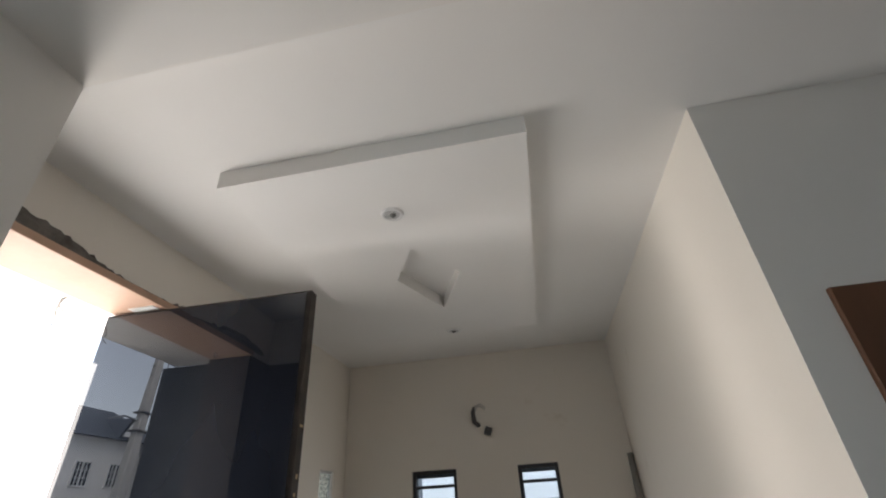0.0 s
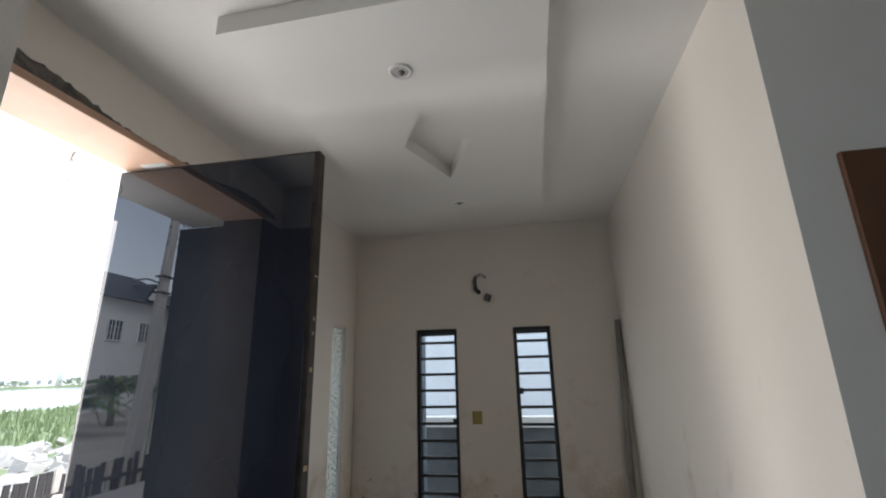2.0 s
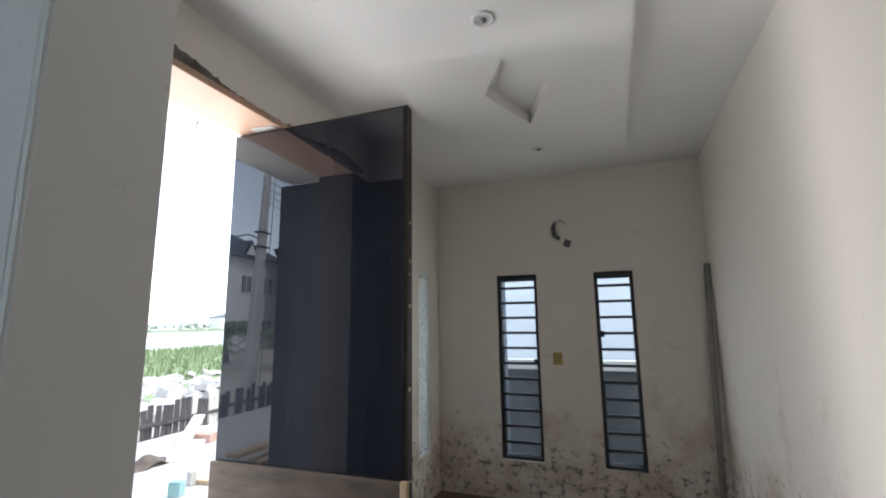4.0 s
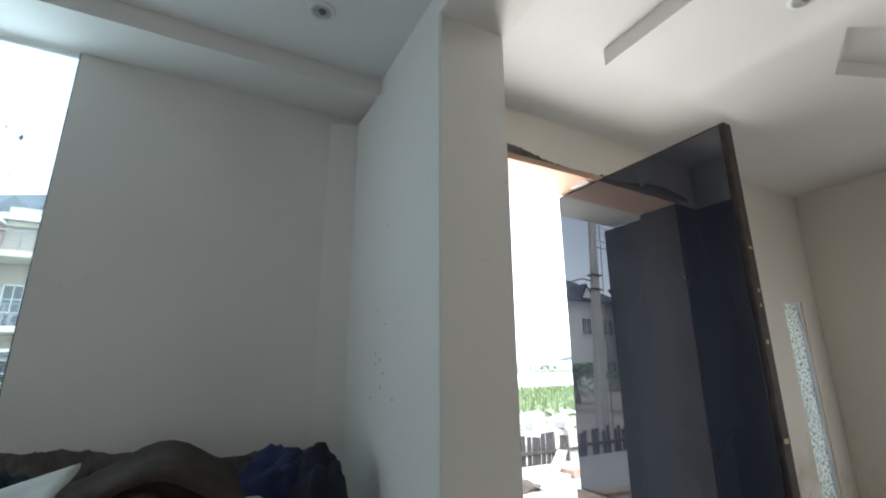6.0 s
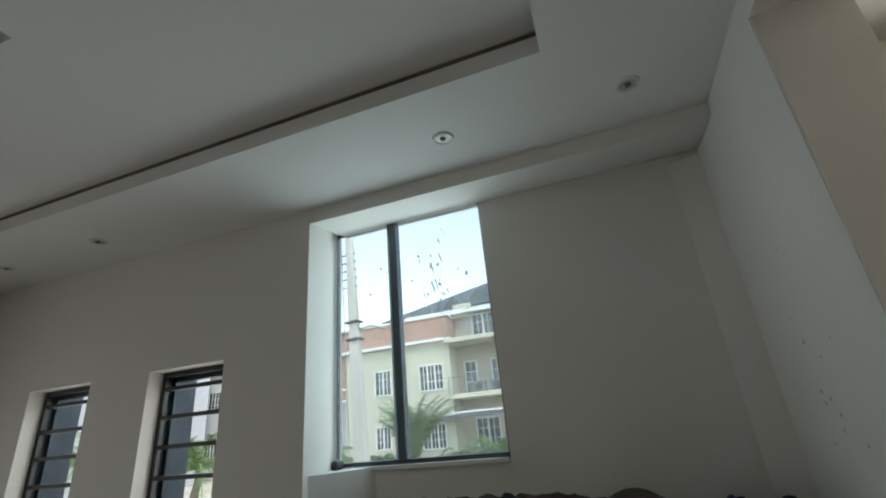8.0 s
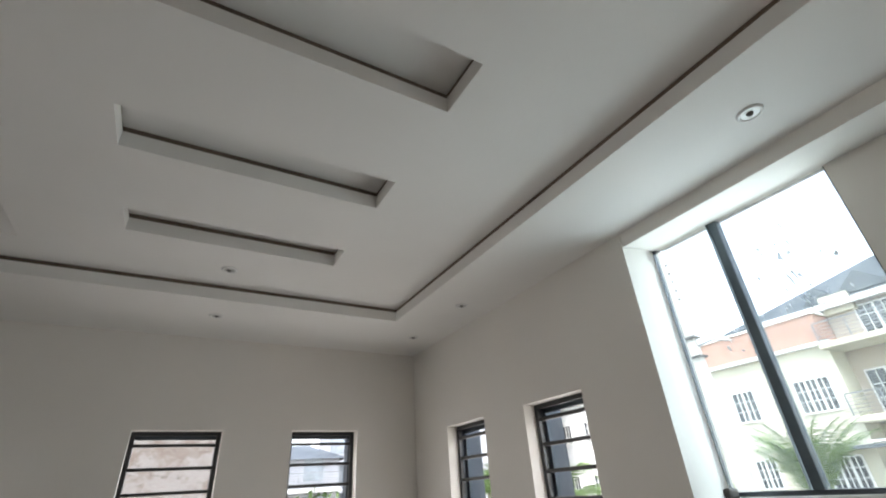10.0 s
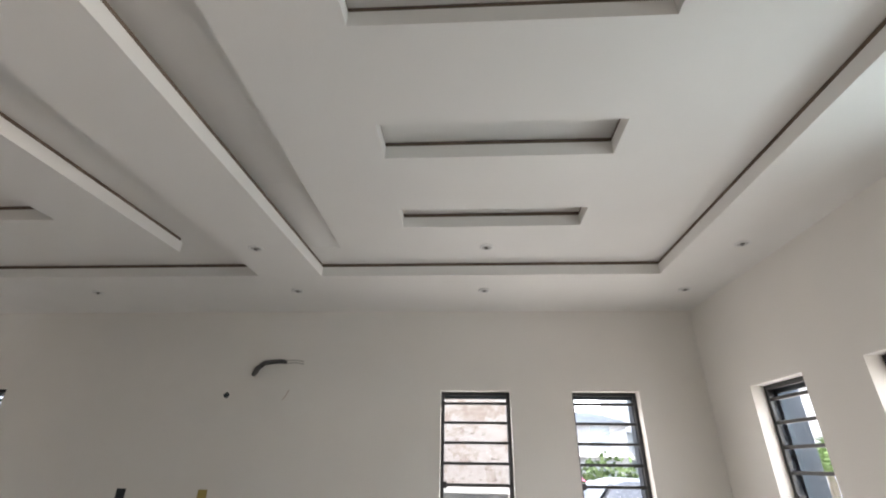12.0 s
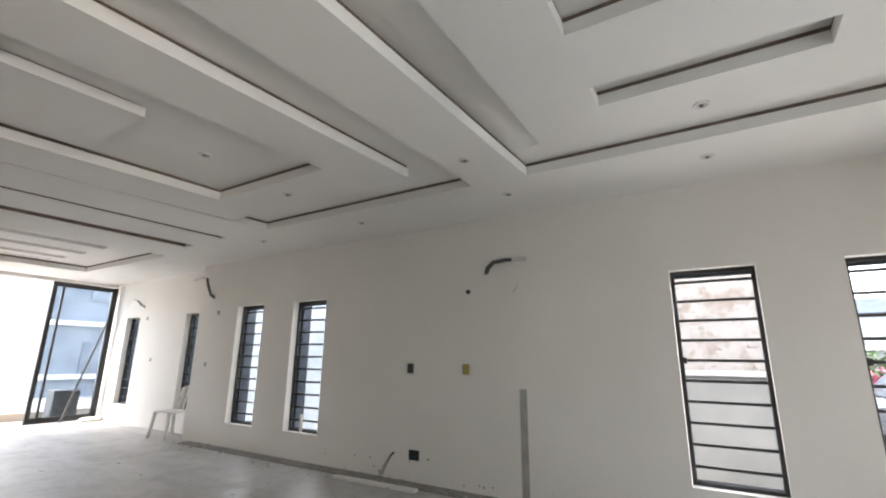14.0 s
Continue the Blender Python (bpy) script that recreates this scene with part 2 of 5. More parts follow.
_b.inputs["IOR"].default_value = 1.15
_n = noise_at(_nt, 42.0, 3.0, 0.5)
_r = ramp(_nt, _n.outputs["Fac"], [(0.52, (0.86, 0.93, 0.92)), (0.60, (0.25, 0.33, 0.33))])
_nt.links.new(_r.outputs["Color"], _b.inputs["Base Color"])
bump(_nt, _b, _n.outputs["Fac"], 0.5, 0.004)

# outdoors
m_conc = varied("pale_concrete", (0.36, 0.35, 0.33), (0.50, 0.49, 0.46), 0.8, 0.9, 0.3, 12)
m_cream = varied("cream_render", (0.47, 0.44, 0.35), (0.54, 0.515, 0.42), 0.6, 0.85, 0.1, 15)
m_pink = varied("beige_render", (0.38, 0.32, 0.265), (0.45, 0.38, 0.315), 0.6, 0.85, 0.1, 15)
m_orange = varied("orange_brick_cladding", (0.34, 0.20, 0.155), (0.44, 0.27, 0.215), 1.5, 0.85, 0.3, 20)
m_roof = varied("dark_roof_sheet", (0.04, 0.05, 0.06), (0.10, 0.115, 0.13), 0.9, 0.55, 0.3, 10)
m_white = varied("white_render", (0.66, 0.66, 0.64), (0.74, 0.74, 0.72), 0.7, 0.8, 0.1, 15)
m_pane = varied("dark_window_pane", (0.02, 0.025, 0.03), (0.06, 0.07, 0.08), 1.0, 0.12, 0.0, 10)
# pane colour paled to stand for sky reflected in distant glass
m_panepale = varied("pane_painted_sky_sheen", (0.16, 0.18, 0.20), (0.26, 0.29, 0.32), 1.0, 0.15, 0.0, 10)
m_rail = varied("grey_railing", (0.16, 0.17, 0.18), (0.25, 0.26, 0.27), 4.0, 0.4, 0.1, 30, 0.4)
m_leaf = varied("palm_leaf", (0.06, 0.11, 0.03), (0.14, 0.21, 0.06), 2.0, 0.6, 0.2, 20)
m_trunk = varied("palm_trunk", (0.12, 0.10, 0.075), (0.22, 0.19, 0.15), 5.0, 0.95, 0.6, 15, stretch=(1, 1, 6))
m_pole = varied("concrete_pole", (0.42, 0.40, 0.37), (0.54, 0.52, 0.48), 2.0, 0.9, 0.3, 30, stretch=(1, 1, 0.3))
m_grass = varied("river_grass", (0.12, 0.165, 0.07), (0.23, 0.28, 0.14), 0.6, 0.9, 0.3, 6)
m_earth = varied("sandy_ground", (0.30, 0.27, 0.22), (0.46, 0.43, 0.37), 0.35, 0.95, 0.5, 6)
m_rubble = varied("pale_rubble", (0.34, 0.32, 0.29), (0.55, 0.53, 0.49), 1.5, 0.95, 0.6, 12)
m_water = varied("river_water", (0.22, 0.25, 0.26), (0.30, 0.33, 0.34), 0.15, 0.16, 0.15, 1.2)
m_fence = varied("charred_fence_board", (0.03, 0.027, 0.026), (0.10, 0.09, 0.085), 4.0, 0.9, 0.5, 25, stretch=(1, 1, 0.2))
m_plank = varied("bleached_plank", (0.50, 0.45, 0.38), (0.68, 0.63, 0.56), 5.0, 0.85, 0.3, 30)
m_teal = varied("teal_offcut", (0.20, 0.36, 0.35), (0.30, 0.46, 0.44), 5.0, 0.8, 0.2, 30)
m_brick = varied("red_block", (0.36, 0.22, 0.17), (0.48, 0.33, 0.26), 5.0, 0.9, 0.4, 30)
m_fencewall = varied("grey_yard_wall", (0.17, 0.165, 0.155), (0.27, 0.26, 0.245), 1.3, 0.92, 0.4, 22)
# the shade these walls stand in is mixed into their dark grey
m_darkwall = varied("block_wall_painted_shade", (0.04, 0.046, 0.048), (0.085, 0.092, 0.094), 2.2, 0.92, 0.5, 20)
m_bluewall = varied("blue_grey_render", (0.19, 0.215, 0.24), (0.32, 0.35, 0.38), 0.9, 0.9, 0.3, 18)
m_car = varied("grey_car_paint", (0.10, 0.105, 0.12), (0.14, 0.145, 0.155), 1.0, 0.25, 0.0, 30, 0.3)
m_tyre = varied("tyre_rubber", (0.012, 0.012, 0.012), (0.03, 0.03, 0.03), 9.0, 0.85, 0.2, 40)
m_bush = varied("hedge_leaf", (0.05, 0.085, 0.03), (0.12, 0.17, 0.06), 4.0, 0.7, 0.3, 30)
m_greyhouse = varied("pale_grey_render", (0.29, 0.29, 0.31), (0.38, 0.38, 0.40), 0.7, 0.85, 0.1, 15)
m_flower = varied("pink_blossom", (0.45, 0.10, 0.16), (0.60, 0.20, 0.28), 6.0, 0.7, 0.2, 30)

# peeling wall of the neighbour: pale paint with brown bare patches
m_peel, _nt, _b = node_mat("peeling_wall", 0.9)
_n = noise_at(_nt, 1.6, 9.0, 0.78)
_r = ramp(_nt, _n.outputs["Fac"], [(0.38, (0.21, 0.175, 0.155)), (0.50, (0.26, 0.235, 0.215)), (0.60, (0.18, 0.14, 0.115))])
_n2 = noise_at(_nt, 7.0, 5.0, 0.7, (1, 1, 2.2))
_k = ramp(_nt, _n2.outputs["Fac"], [(0.615, (0, 0, 0)), (0.66, (0.85, 0.85, 0.85))])
_nt.links.new(mixc(_nt, _k.outputs["Color"], _r.outputs["Color"], (0.085, 0.06, 0.05)), _b.inputs["Base Color"])
bump(_nt, _b, _n.outputs["Fac"], 0.4, 0.02)


# ---- building helpers ----
def add_box(bm, x0, x1, y0, y1, z0, z1, m=None):
    vs = [bm.verts.new((x, y, z)) for x in (x0, x1) for y in (y0, y1) for z in (z0, z1)]
    for a, b, c, d in ((0, 1, 3, 2), (4, 6, 7, 5), (0, 4, 5, 1), (2, 3, 7, 6), (0, 2, 6, 4), (1, 5, 7, 3)):
        bm.faces.new((vs[a], vs[b], vs[c], vs[d]))
    if m is not None:
        bmesh.ops.transform(bm, matrix=m, verts=vs)
    return vs


def boxes(*specs):
    bm = bmesh.new()
    for s in specs:
        add_box(bm, *s)
    return bm


def bev(bm, w=0.003, seg=2):
    bmesh.ops.bevel(bm, geom=bm.edges[:], offset=w, segments=seg, affect="EDGES", profile=0.5)
    return bm


def mesh_of(name, bm, mat, smooth=False):
    bmesh.ops.recalc_face_normals(bm, faces=bm.faces[:])
    me = bpy.data.meshes.new(name)
    bm.to_mesh(me)
    bm.free()
    me.materials.append(mat)
    if smooth:
        for p in me.polygons:
            p.use_smooth = True
    return me


def part(name, bm, mat, parent=None, label="", smooth=False):
    ob = new(name, mesh_of(name, bm, mat, smooth))
    if parent is not None:
        ob.parent = parent
    return tagged(ob, label)


def thing(name, at, label, category, group="", kind="", rz=0.0):
    ob = new(name)
    ob.matrix_world = pose(*at, 0, 0, rz)
    return tagged(ob, label, category, group, kind)


def tube(bm, pts, r, seg=8, r_end=None):
    """A round rod along a line of points."""
    pts = [Vector(p) for p in pts]
    rings = []
    up = Vector((0.13, 0.21, 0.97))
    for i, p in enumerate(pts):
        d = (pts[min(i + 1, len(pts) - 1)] - pts[max(i - 1, 0)]).normalized()
        s = d.cross(up)
        if s.length < 0.05:
            s = d.cross(Vector((1, 0, 0)))
        s.normalize()
        u = s.cross(d)
        rad = r if r_end is None else r + (r_end - r) * i / (len(pts) - 1)
        rings.append([bm.verts.new(p + rad * (math.cos(2 * math.pi * k / seg) * s + math.sin(2 * math.pi * k / seg) * u)) for k in range(seg)])
    for a, b in zip(rings, rings[1:]):
        for k in range(seg):
            bm.faces.new((a[k], a[(k + 1) % seg], b[(k + 1) % seg], b[k]))
    bm.faces.new(rings[0][::-1])
    bm.faces.new(rings[-1])
    return bm


def panel_holes(u0, u1, v0, v1, holes, put):
    """A slab u0..u1 by v0..v1 with rectangular holes; put(u, v, side) gives the corner on side 0 or 1."""
    us = sorted({u0, u1, *[h[0] for h in holes], *[h[1] for h in holes]})
    vs = sorted({v0, v1, *[h[2] for h in holes], *[h[3] for h in holes]})
    us = [u for u in us if u0 <= u <= u1]
    vs = [v for v in vs if v0 <= v <= v1]
    bm = bmesh.new()
    cache = {}

    def vert(i, j, s):
        if (i, j, s) not in cache:
            cache[i, j, s] = bm.verts.new(put(us[i], vs[j], s))
        return cache[i, j, s]

    def solid(i, j):
        if not (0 <= i < len(us) - 1 and 0 <= j < len(vs) - 1):
            return False
        cu, cv = (us[i] + us[i + 1]) / 2, (vs[j] + vs[j + 1]) / 2
        return not any(h[0] < cu < h[1] and h[2] < cv < h[3] for h in holes)

    for i in range(len(us) - 1):
        for j in range(len(vs) - 1):
            if not solid(i, j):
                continue
            for s in (0, 1):
                bm.faces.new((vert(i, j, s), vert(i + 1, j, s), vert(i + 1, j + 1, s), vert(i, j + 1, s)))
            for di, dj, a, b in ((-1, 0, (i, j), (i, j + 1)), (1, 0, (i + 1, j), (i + 1, j + 1)), (0, -1, (i, j), (i + 1, j)), (0, 1, (i, j + 1), (i + 1, j + 1))):
                if not solid(i + di, j + dj):
                    bm.faces.new((vert(*a, 0), vert(*b, 0), vert(*b, 1), vert(*a, 1)))
    return bm


def wall_x(name, x0, x1, y0, y1, z0, z1, holes, mat, label):
    bm = panel_holes(y0, y1, z0, z1, holes, lambda u, v, s: (x1 if s else x0, u, v))
    return tagged(part(name, bm, mat), label, "wall", kind="structure")


def wall_y(name, y0, y1, x0, x1, z0, z1, holes, mat, label):
    bm = panel_holes(x0, x1, z0, z1, holes, lambda u, v, s: (u, y1 if s else y0, v))
    return tagged(part(name, bm, mat), label, "wall", kind="structure")


def layer(name, z0, z1, x0, x1, y0, y1, holes, mat, label):
    bm = panel_holes(x0, x1, y0, y1, holes, lambda u, v, s: (u, v, z1 if s else z0))
    return tagged(part(name, bm, mat), label, "ceiling", kind="structure")


# ---- shell of the hall ----
T = 0.23
SILL, HEAD = 0.36, 2.205
W_LONG = [(0.640, 1.268), (1.852, 2.52), (6.955, 7.648), (8.345, 9.015)]
W_FAR = [(10.62, 11.2), (13.02, 13.6)]
W_FRONT = [(0.665, 1.277), (1.80, 2.395)]

wall_y("wall_long", -T, 0.0, -T, 10.14, 0, 3.3, [(a, b, SILL, HEAD) for a, b in W_LONG], m_wall, "long off-white painted plaster wall with narrow barred windows")
wall_y("wall_long_far", -0.35 - T, -0.35, 10.14, 14.5, 0, 3.3, [(a, b, SILL, HEAD) for a, b in W_FAR], m_wall, "off-white plaster wall set back at the far end")
wall_x("wall_step", 9.91, 10.14, -0.35 - T, -T - 0.003, 0, 3.3, [], m_wall, "short off-white return of the long wall")
wall_x("wall_front", -T, 0.0, 0.003, 2.97, 0, 3.3, [(a, b, SILL, 2.155) for a, b in W_FRONT], m_wall, "off-white front wall with two narrow barred windows")
wall_x("wall_front_recess", -0.44, -0.36, 2.75, 5.30, 0, 2.985, [(2.92, 3.955, 1.503, 2.984)], m_wall_marked, "set-back front wall round the large window")
bm = boxes((-0.44, -0.002, 2.973, 5.30, 2.90, 3.3))
for v in bm.verts:
    if v.co.z < 3.0:
        v.co.z = 2.906 if v.co.x > -0.1 else 2.970
tagged(part("wall_front_top", bm, m_wall), "off-white beam with a splayed underside over the large window", "wall", kind="structure")
# opening stops at 2.08; the unseen wall beyond is added to cut light
wall_x("wall_end", 14.3, 14.5, -0.58, 6.5, 0, 3.3, [(-0.3, 2.08, 0.0, 2.93)], m_wall, "end wall with a wide glazed opening")

wall_y("wall_front_return", 2.75, 2.92, -0.359, -T - 0.002, 0, 3.3, [], m_wall, "plaster return beside the large window")
# chamfered corner under the window sill
bm = bmesh.new()
lo = [bm.verts.new(p) for p in ((-0.04, 2.965, 0), (-0.362, 2.915, 0), (-0.362, 3.185, 0))]
hi = [bm.verts.new((v.co.x, v.co.y, 1.503)) for v in lo]
bm.faces.new(lo), bm.faces.new(hi)
for i in range(3):
    bm.faces.new((lo[i], lo[(i + 1) % 3], hi[(i + 1) % 3], hi[i]))
tagged(part("trim_sill_corner", bm, m_trim), "splayed plaster corner under the window sill", "trim", kind="structure")

# stub wall between hall and entrance lobby
bm = bmesh.new()
foot = [(-0.58, 5.197), (-0.25, 5.20), (0.626, 5.205), (0.630, 5.488), (-0.58, 5.49)]
lo = [bm.verts.new((x, y, 0)) for x, y in foot]
hi = [bm.verts.new((x, y, 2.89)) for x, y in foot]
bm.faces.new(lo), bm.faces.new(hi)
for i in range(5):
    bm.faces.new((lo[i], lo[(i + 1) % 5], hi[(i + 1) % 5], hi[i]))
bmesh.ops.bevel(bm, geom=[e for e in bm.edges if abs(e.verts[0].co.z - e.verts[1].co.z) > 1 and e.verts[0].co.x > 0.6], offset=0.006, segments=3, affect="EDGES")
tagged(part("wall_stub", bm, m_wall_marked), "short off-white pier wall beside the entrance lobby", "wall", kind="structure")
bm = bmesh.new()
fillet = [(-0.361, 5.045), (-0.315, 5.188), (0.60, 5.2038), (-0.361, 5.2038)]
lo = [bm.verts.new((x, y, 0)) for x, y in fillet]
hi = [bm.verts.new((x, y, 2.908)) for x, y in fillet]
bm.faces.new(lo), bm.faces.new(hi)
for i in range(len(fillet)):
    bm.faces.new((lo[i], lo[(i + 1) % len(fillet)], hi[(i + 1) % len(fillet)], hi[i]))
tagged(part("trim_pier_plaster", bm, m_wall_marked), "thickened plaster face of the pier wall", "trim", kind="structure")
tagged(part("beam", boxes((-0.58, 14.3, 5.2065, 5.4875, 2.889, 3.3)), m_wall), "painted cross beam between hall and lobby", "beam", kind="structure")

# entrance lobby
wall_x("wall_lobby_door", -0.29, 0.0, 5.491, 9.3, 0, 3.3, [(5.72, 6.95, 0.0, 2.78), (8.55, 8.83, 0.43, 2.12)], m_damp, "lobby wall with the entrance opening and a slim window")
wall_y("wall_lobby_back", 9.07, 9.3, 0.003, 2.50, 0, 3.3, [(0.625, 1.022, 0.355, 2.09), (1.55, 1.89, 0.35, 2.083)], m_damp, "stained lobby wall with two slim barred windows")
wall_x("wall_lobby_side", 2.50, 2.75, 6.215, 9.3, 0, 3.3, [], m_damp, "plain off-white lobby side wall with stained foot")
wall_y("wall_inner", 6.215, 6.44, 2.753, 14.3, 0, 3.3, [(2.80, 3.66, 0, 2.29)], m_wall, "plain off-white inner wall with a doorway")
tagged(part("wall_inner_pier", boxes((2.498, 2.752, 6.211, 6.214, 0, 3.3)), m_wall), "painted end of the lobby side wall", "wall", kind="structure")
layer("ceiling_lobby", 3.07, 3.3, 0.0, 14.3, 5.488, 9.07, [], m_ceil, "plain white lobby ceiling")
tagged(part("wall_passage", boxes((2.6, 4.2, 7.6, 7.7, 0, 3.07), (4.1, 4.2, 6.44, 7.6, 0, 3.07)), m_wall), "plain passage walls behind the doorway", "wall", kind="structure")

# floor
tagged(part("floor", boxes((-0.40, 14.5, -0.58, 9.3, -0.25, 0.0)), m_screed), "dusty pale tiled floor", "floor", kind="structure")
bm = boxes((2.6, 9.9, 0.0, 0.20, 0.0, 0.012))
tagged(part("floor_edge_strip", bm, m_strip), "bare grey screed strip along the wall foot", "floor", kind="structure")
m_tile = varied("brown_floor_tile", (0.10, 0.065, 0.045), (0.17, 0.12, 0.09), 3.0, 0.5, 0.1, 30)
lobby_floor = tagged(part("lobby_floor", boxes((0.0, 2.53, 6.4, 9.07, 0.0, 0.004)), m_strip), "dark brown tiled dusty lobby floor", "floor", kind="structure")

# ---- stepped plaster ceiling ----
def off_square(x, y):
    """The ceiling was set out slightly off square: its long edges drift a little along the hall."""
    knots = ((3.30, 0.0), (3.50, 0.038), (4.06, 0.040), (4.42, 0.068), (5.0, 0.075), (7.1, 0.095), (8.03, 0.05), (9.04, 0.03), (9.9, 0.0))
    if x <= knots[0][0] or x >= knots[-1][0]:
        return x
    for (x0, s0), (x1, s1) in zip(knots, knots[1:]):
        if x0 <= x <= x1:
            return x + (s0 + (s1 - s0) * (x - x0) / (x1 - x0)) * max(0.0, min(y, 4.51) - 1.0)
    return x


def ceiling_layer(name, z0, z1, x0, x1, y0, y1, holes, mat, label):
    bm = panel_holes(x0, x1, y0, y1, holes, lambda u, v, s: (off_square(u, v), v, z1 if s else z0))
    return tagged(part(name, bm, mat), label, "ceiling", kind="structure")


TA = (0.664, 3.50, 0.995, 4.51)
TB = (4.045, 7.09, 1.015, 4.51)
TC = (9.90, 12.9, 0.85, 4.51)
SL = [(7.93, 8.03, 1.05, 4.51), (8.77, 9.0, 1.02, 4.51)]
trays = [TA, TB, TC, *SL]


def wider(rects, d):
    return [(a - d, b + d, c - d, e + d) for a, b, c, e in rects]


slots = [(1.447, 2.715, 1.638, 1.885), (1.447, 2.715, 2.455, 2.731), (1.447, 2.725, 3.30, 3.584)]
bands = [(3.265, 3.66, 1.31, 4.605), (1.07, 3.265, 4.14, 4.605)]
far_slots = [(10.6, 10.85, 1.4, 4.2), (11.4, 11.65, 1.4, 4.2), (12.15, 12.4, 1.4, 4.2)]
upper = slots + bands + far_slots
X0, X1, Y0, Y1 = -0.001, 14.3, -0.58, 5.2065
ceiling_layer("ceiling_border", 3.0, 3.086, X0, X1, Y0, Y1, trays, m_ceil, "white plaster ceiling border with stepped trays")
# gap layers are coloured dark for the shade over each lip
ceiling_layer("ceiling_border_gap", 3.085, 3.116, X0, X1, Y0, Y1, wider(trays, 0.006), m_gap_shade, "gap above the ceiling border, shade painted dark brown")
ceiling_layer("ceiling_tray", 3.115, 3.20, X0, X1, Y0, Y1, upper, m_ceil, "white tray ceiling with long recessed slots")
ceiling_layer("ceiling_tray_gap", 3.199, 3.232, X0, X1, Y0, Y1, wider(slots + far_slots, 0.006) + [(3.259, 3.666, 1.31, 4.611), (1.064, 3.259, 4.134, 4.611)], m_gap_shade, "gap above the recessed slots, shade painted dark brown")
ceiling_layer("ceiling_top", 3.231, 3.3, X0, X1, Y0, Y1, [], m_ceil, "white upper ceiling in the recesses")
# low panel in the second tray, flush with the border at its far side, with a square pool
PB = (4.42, 7.045, 1.50, 4.44)
POOL = (4.93, 6.46, 2.02, 4.10)
ceiling_layer("ceiling_low_panel", 3.002, 3.086, *PB, [POOL], m_ceil, "white hung ceiling panel with a square pool")
ceiling_layer("ceiling_low_panel_gap", 3.085, 3.1155, PB[0] + 0.012, PB[1] - 0.02, PB[2] + 0.012, PB[3] - 0.012, wider([POOL], 0.006), m_gap_shade, "gap above the hung panel, shade painted dark brown")
# dark strips on the far slot faces, painted shade of the unlit grooves
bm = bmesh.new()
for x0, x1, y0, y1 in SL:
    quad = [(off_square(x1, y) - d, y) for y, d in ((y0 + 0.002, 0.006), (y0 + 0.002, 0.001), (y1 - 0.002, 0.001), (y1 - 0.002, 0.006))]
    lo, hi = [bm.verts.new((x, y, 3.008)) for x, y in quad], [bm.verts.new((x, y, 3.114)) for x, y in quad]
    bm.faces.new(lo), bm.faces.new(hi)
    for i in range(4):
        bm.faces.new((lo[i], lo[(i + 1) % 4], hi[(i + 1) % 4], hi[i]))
tagged(part("ceiling_slot_shade", bm, m_gap_shade), "far faces of the ceiling slots, shade painted dark brown", "ceiling", kind="structure")
# run-outs of the two long bands
bm = bmesh.new()
for a, b, c in (((3.266, 1.3105), (3.659, 1.3105), (0, 0.75)), ((1.0705, 4.141), (1.0705, 4.604), (0.75, 0))):
    v = [bm.verts.new(p) for x, y in (a, b) for p in ((x, y, 3.118), (x, y, 3.2305), (x + c[0], y + c[1], 3.2305))]
    bm.faces.new(v[:3]), bm.faces.new(v[3:])
    for i, k in ((0, 1), (1, 2), (2, 0)):
        bm.faces.new((v[i], v[k], v[k + 3], v[i + 3]))
tagged(part("ceiling_band_run_out", bm, m_ceil), "white sloping run-out of the ceiling bands", "ceiling", kind="structure")
ceiling_layer("ceiling_hung_panel", 3.03, 3.10, 5.30, 6.22, 3.27, 4.05, [], m_ceil, "white hung ceiling panel inside the square recess")
ceiling_layer("ceiling_hung_core", 3.099, 3.1155, 5.32, 6.20, 3.29, 4.03, [], m_gap_shade, "gap above the small hung panel, shade painted dark brown")

# lobby panel with a diamond-shaped recess
bm = bmesh.new()
px0, px1, py0, py1 = 0.605, 1.88, 6.09, 8.20
dia = [(1.246, 6.80), (1.45, 7.14), (1.256, 7.635), (1.07, 7.135)]
zb, zt = 2.985, 3.071
ring_o = [(1.246, py0), (px1, py0), (px1, 7.14), (px1, py1), (1.256, py1), (px0, py1), (px0, 7.135), (px0, py0)]
ro = [bm.verts.new((x, y, zb)) for x, y in ring_o]
rt = [bm.verts.new((x, y, zt)) for x, y in ring_o]
di = [bm.verts.new((x, y, zb)) for x, y in dia]
dt = [bm.verts.new((x, y, zt - 0.006)) for x, y in dia]
for a, b, c, d, e in ((0, 1, 2, 0, 1), (2, 3, 4, 1, 2), (4, 5, 6, 2, 3), (6, 7, 0, 3, 0)):
    bm.faces.new((ro[a], ro[b], ro[c], di[e], di[d]))
for i in range(8):
    bm.faces.new((ro[i], ro[(i + 1) % 8], rt[(i + 1) % 8], rt[i]))
for i in range(4):
    bm.faces.new((di[i], di[(i + 1) % 4], dt[(i + 1) % 4], dt[i]))
bm.faces.new(dt)
tagged(part("ceiling_lobby_panel", bm, m_ceil), "white hung lobby ceiling panel with a diamond recess", "ceiling", kind="structure")


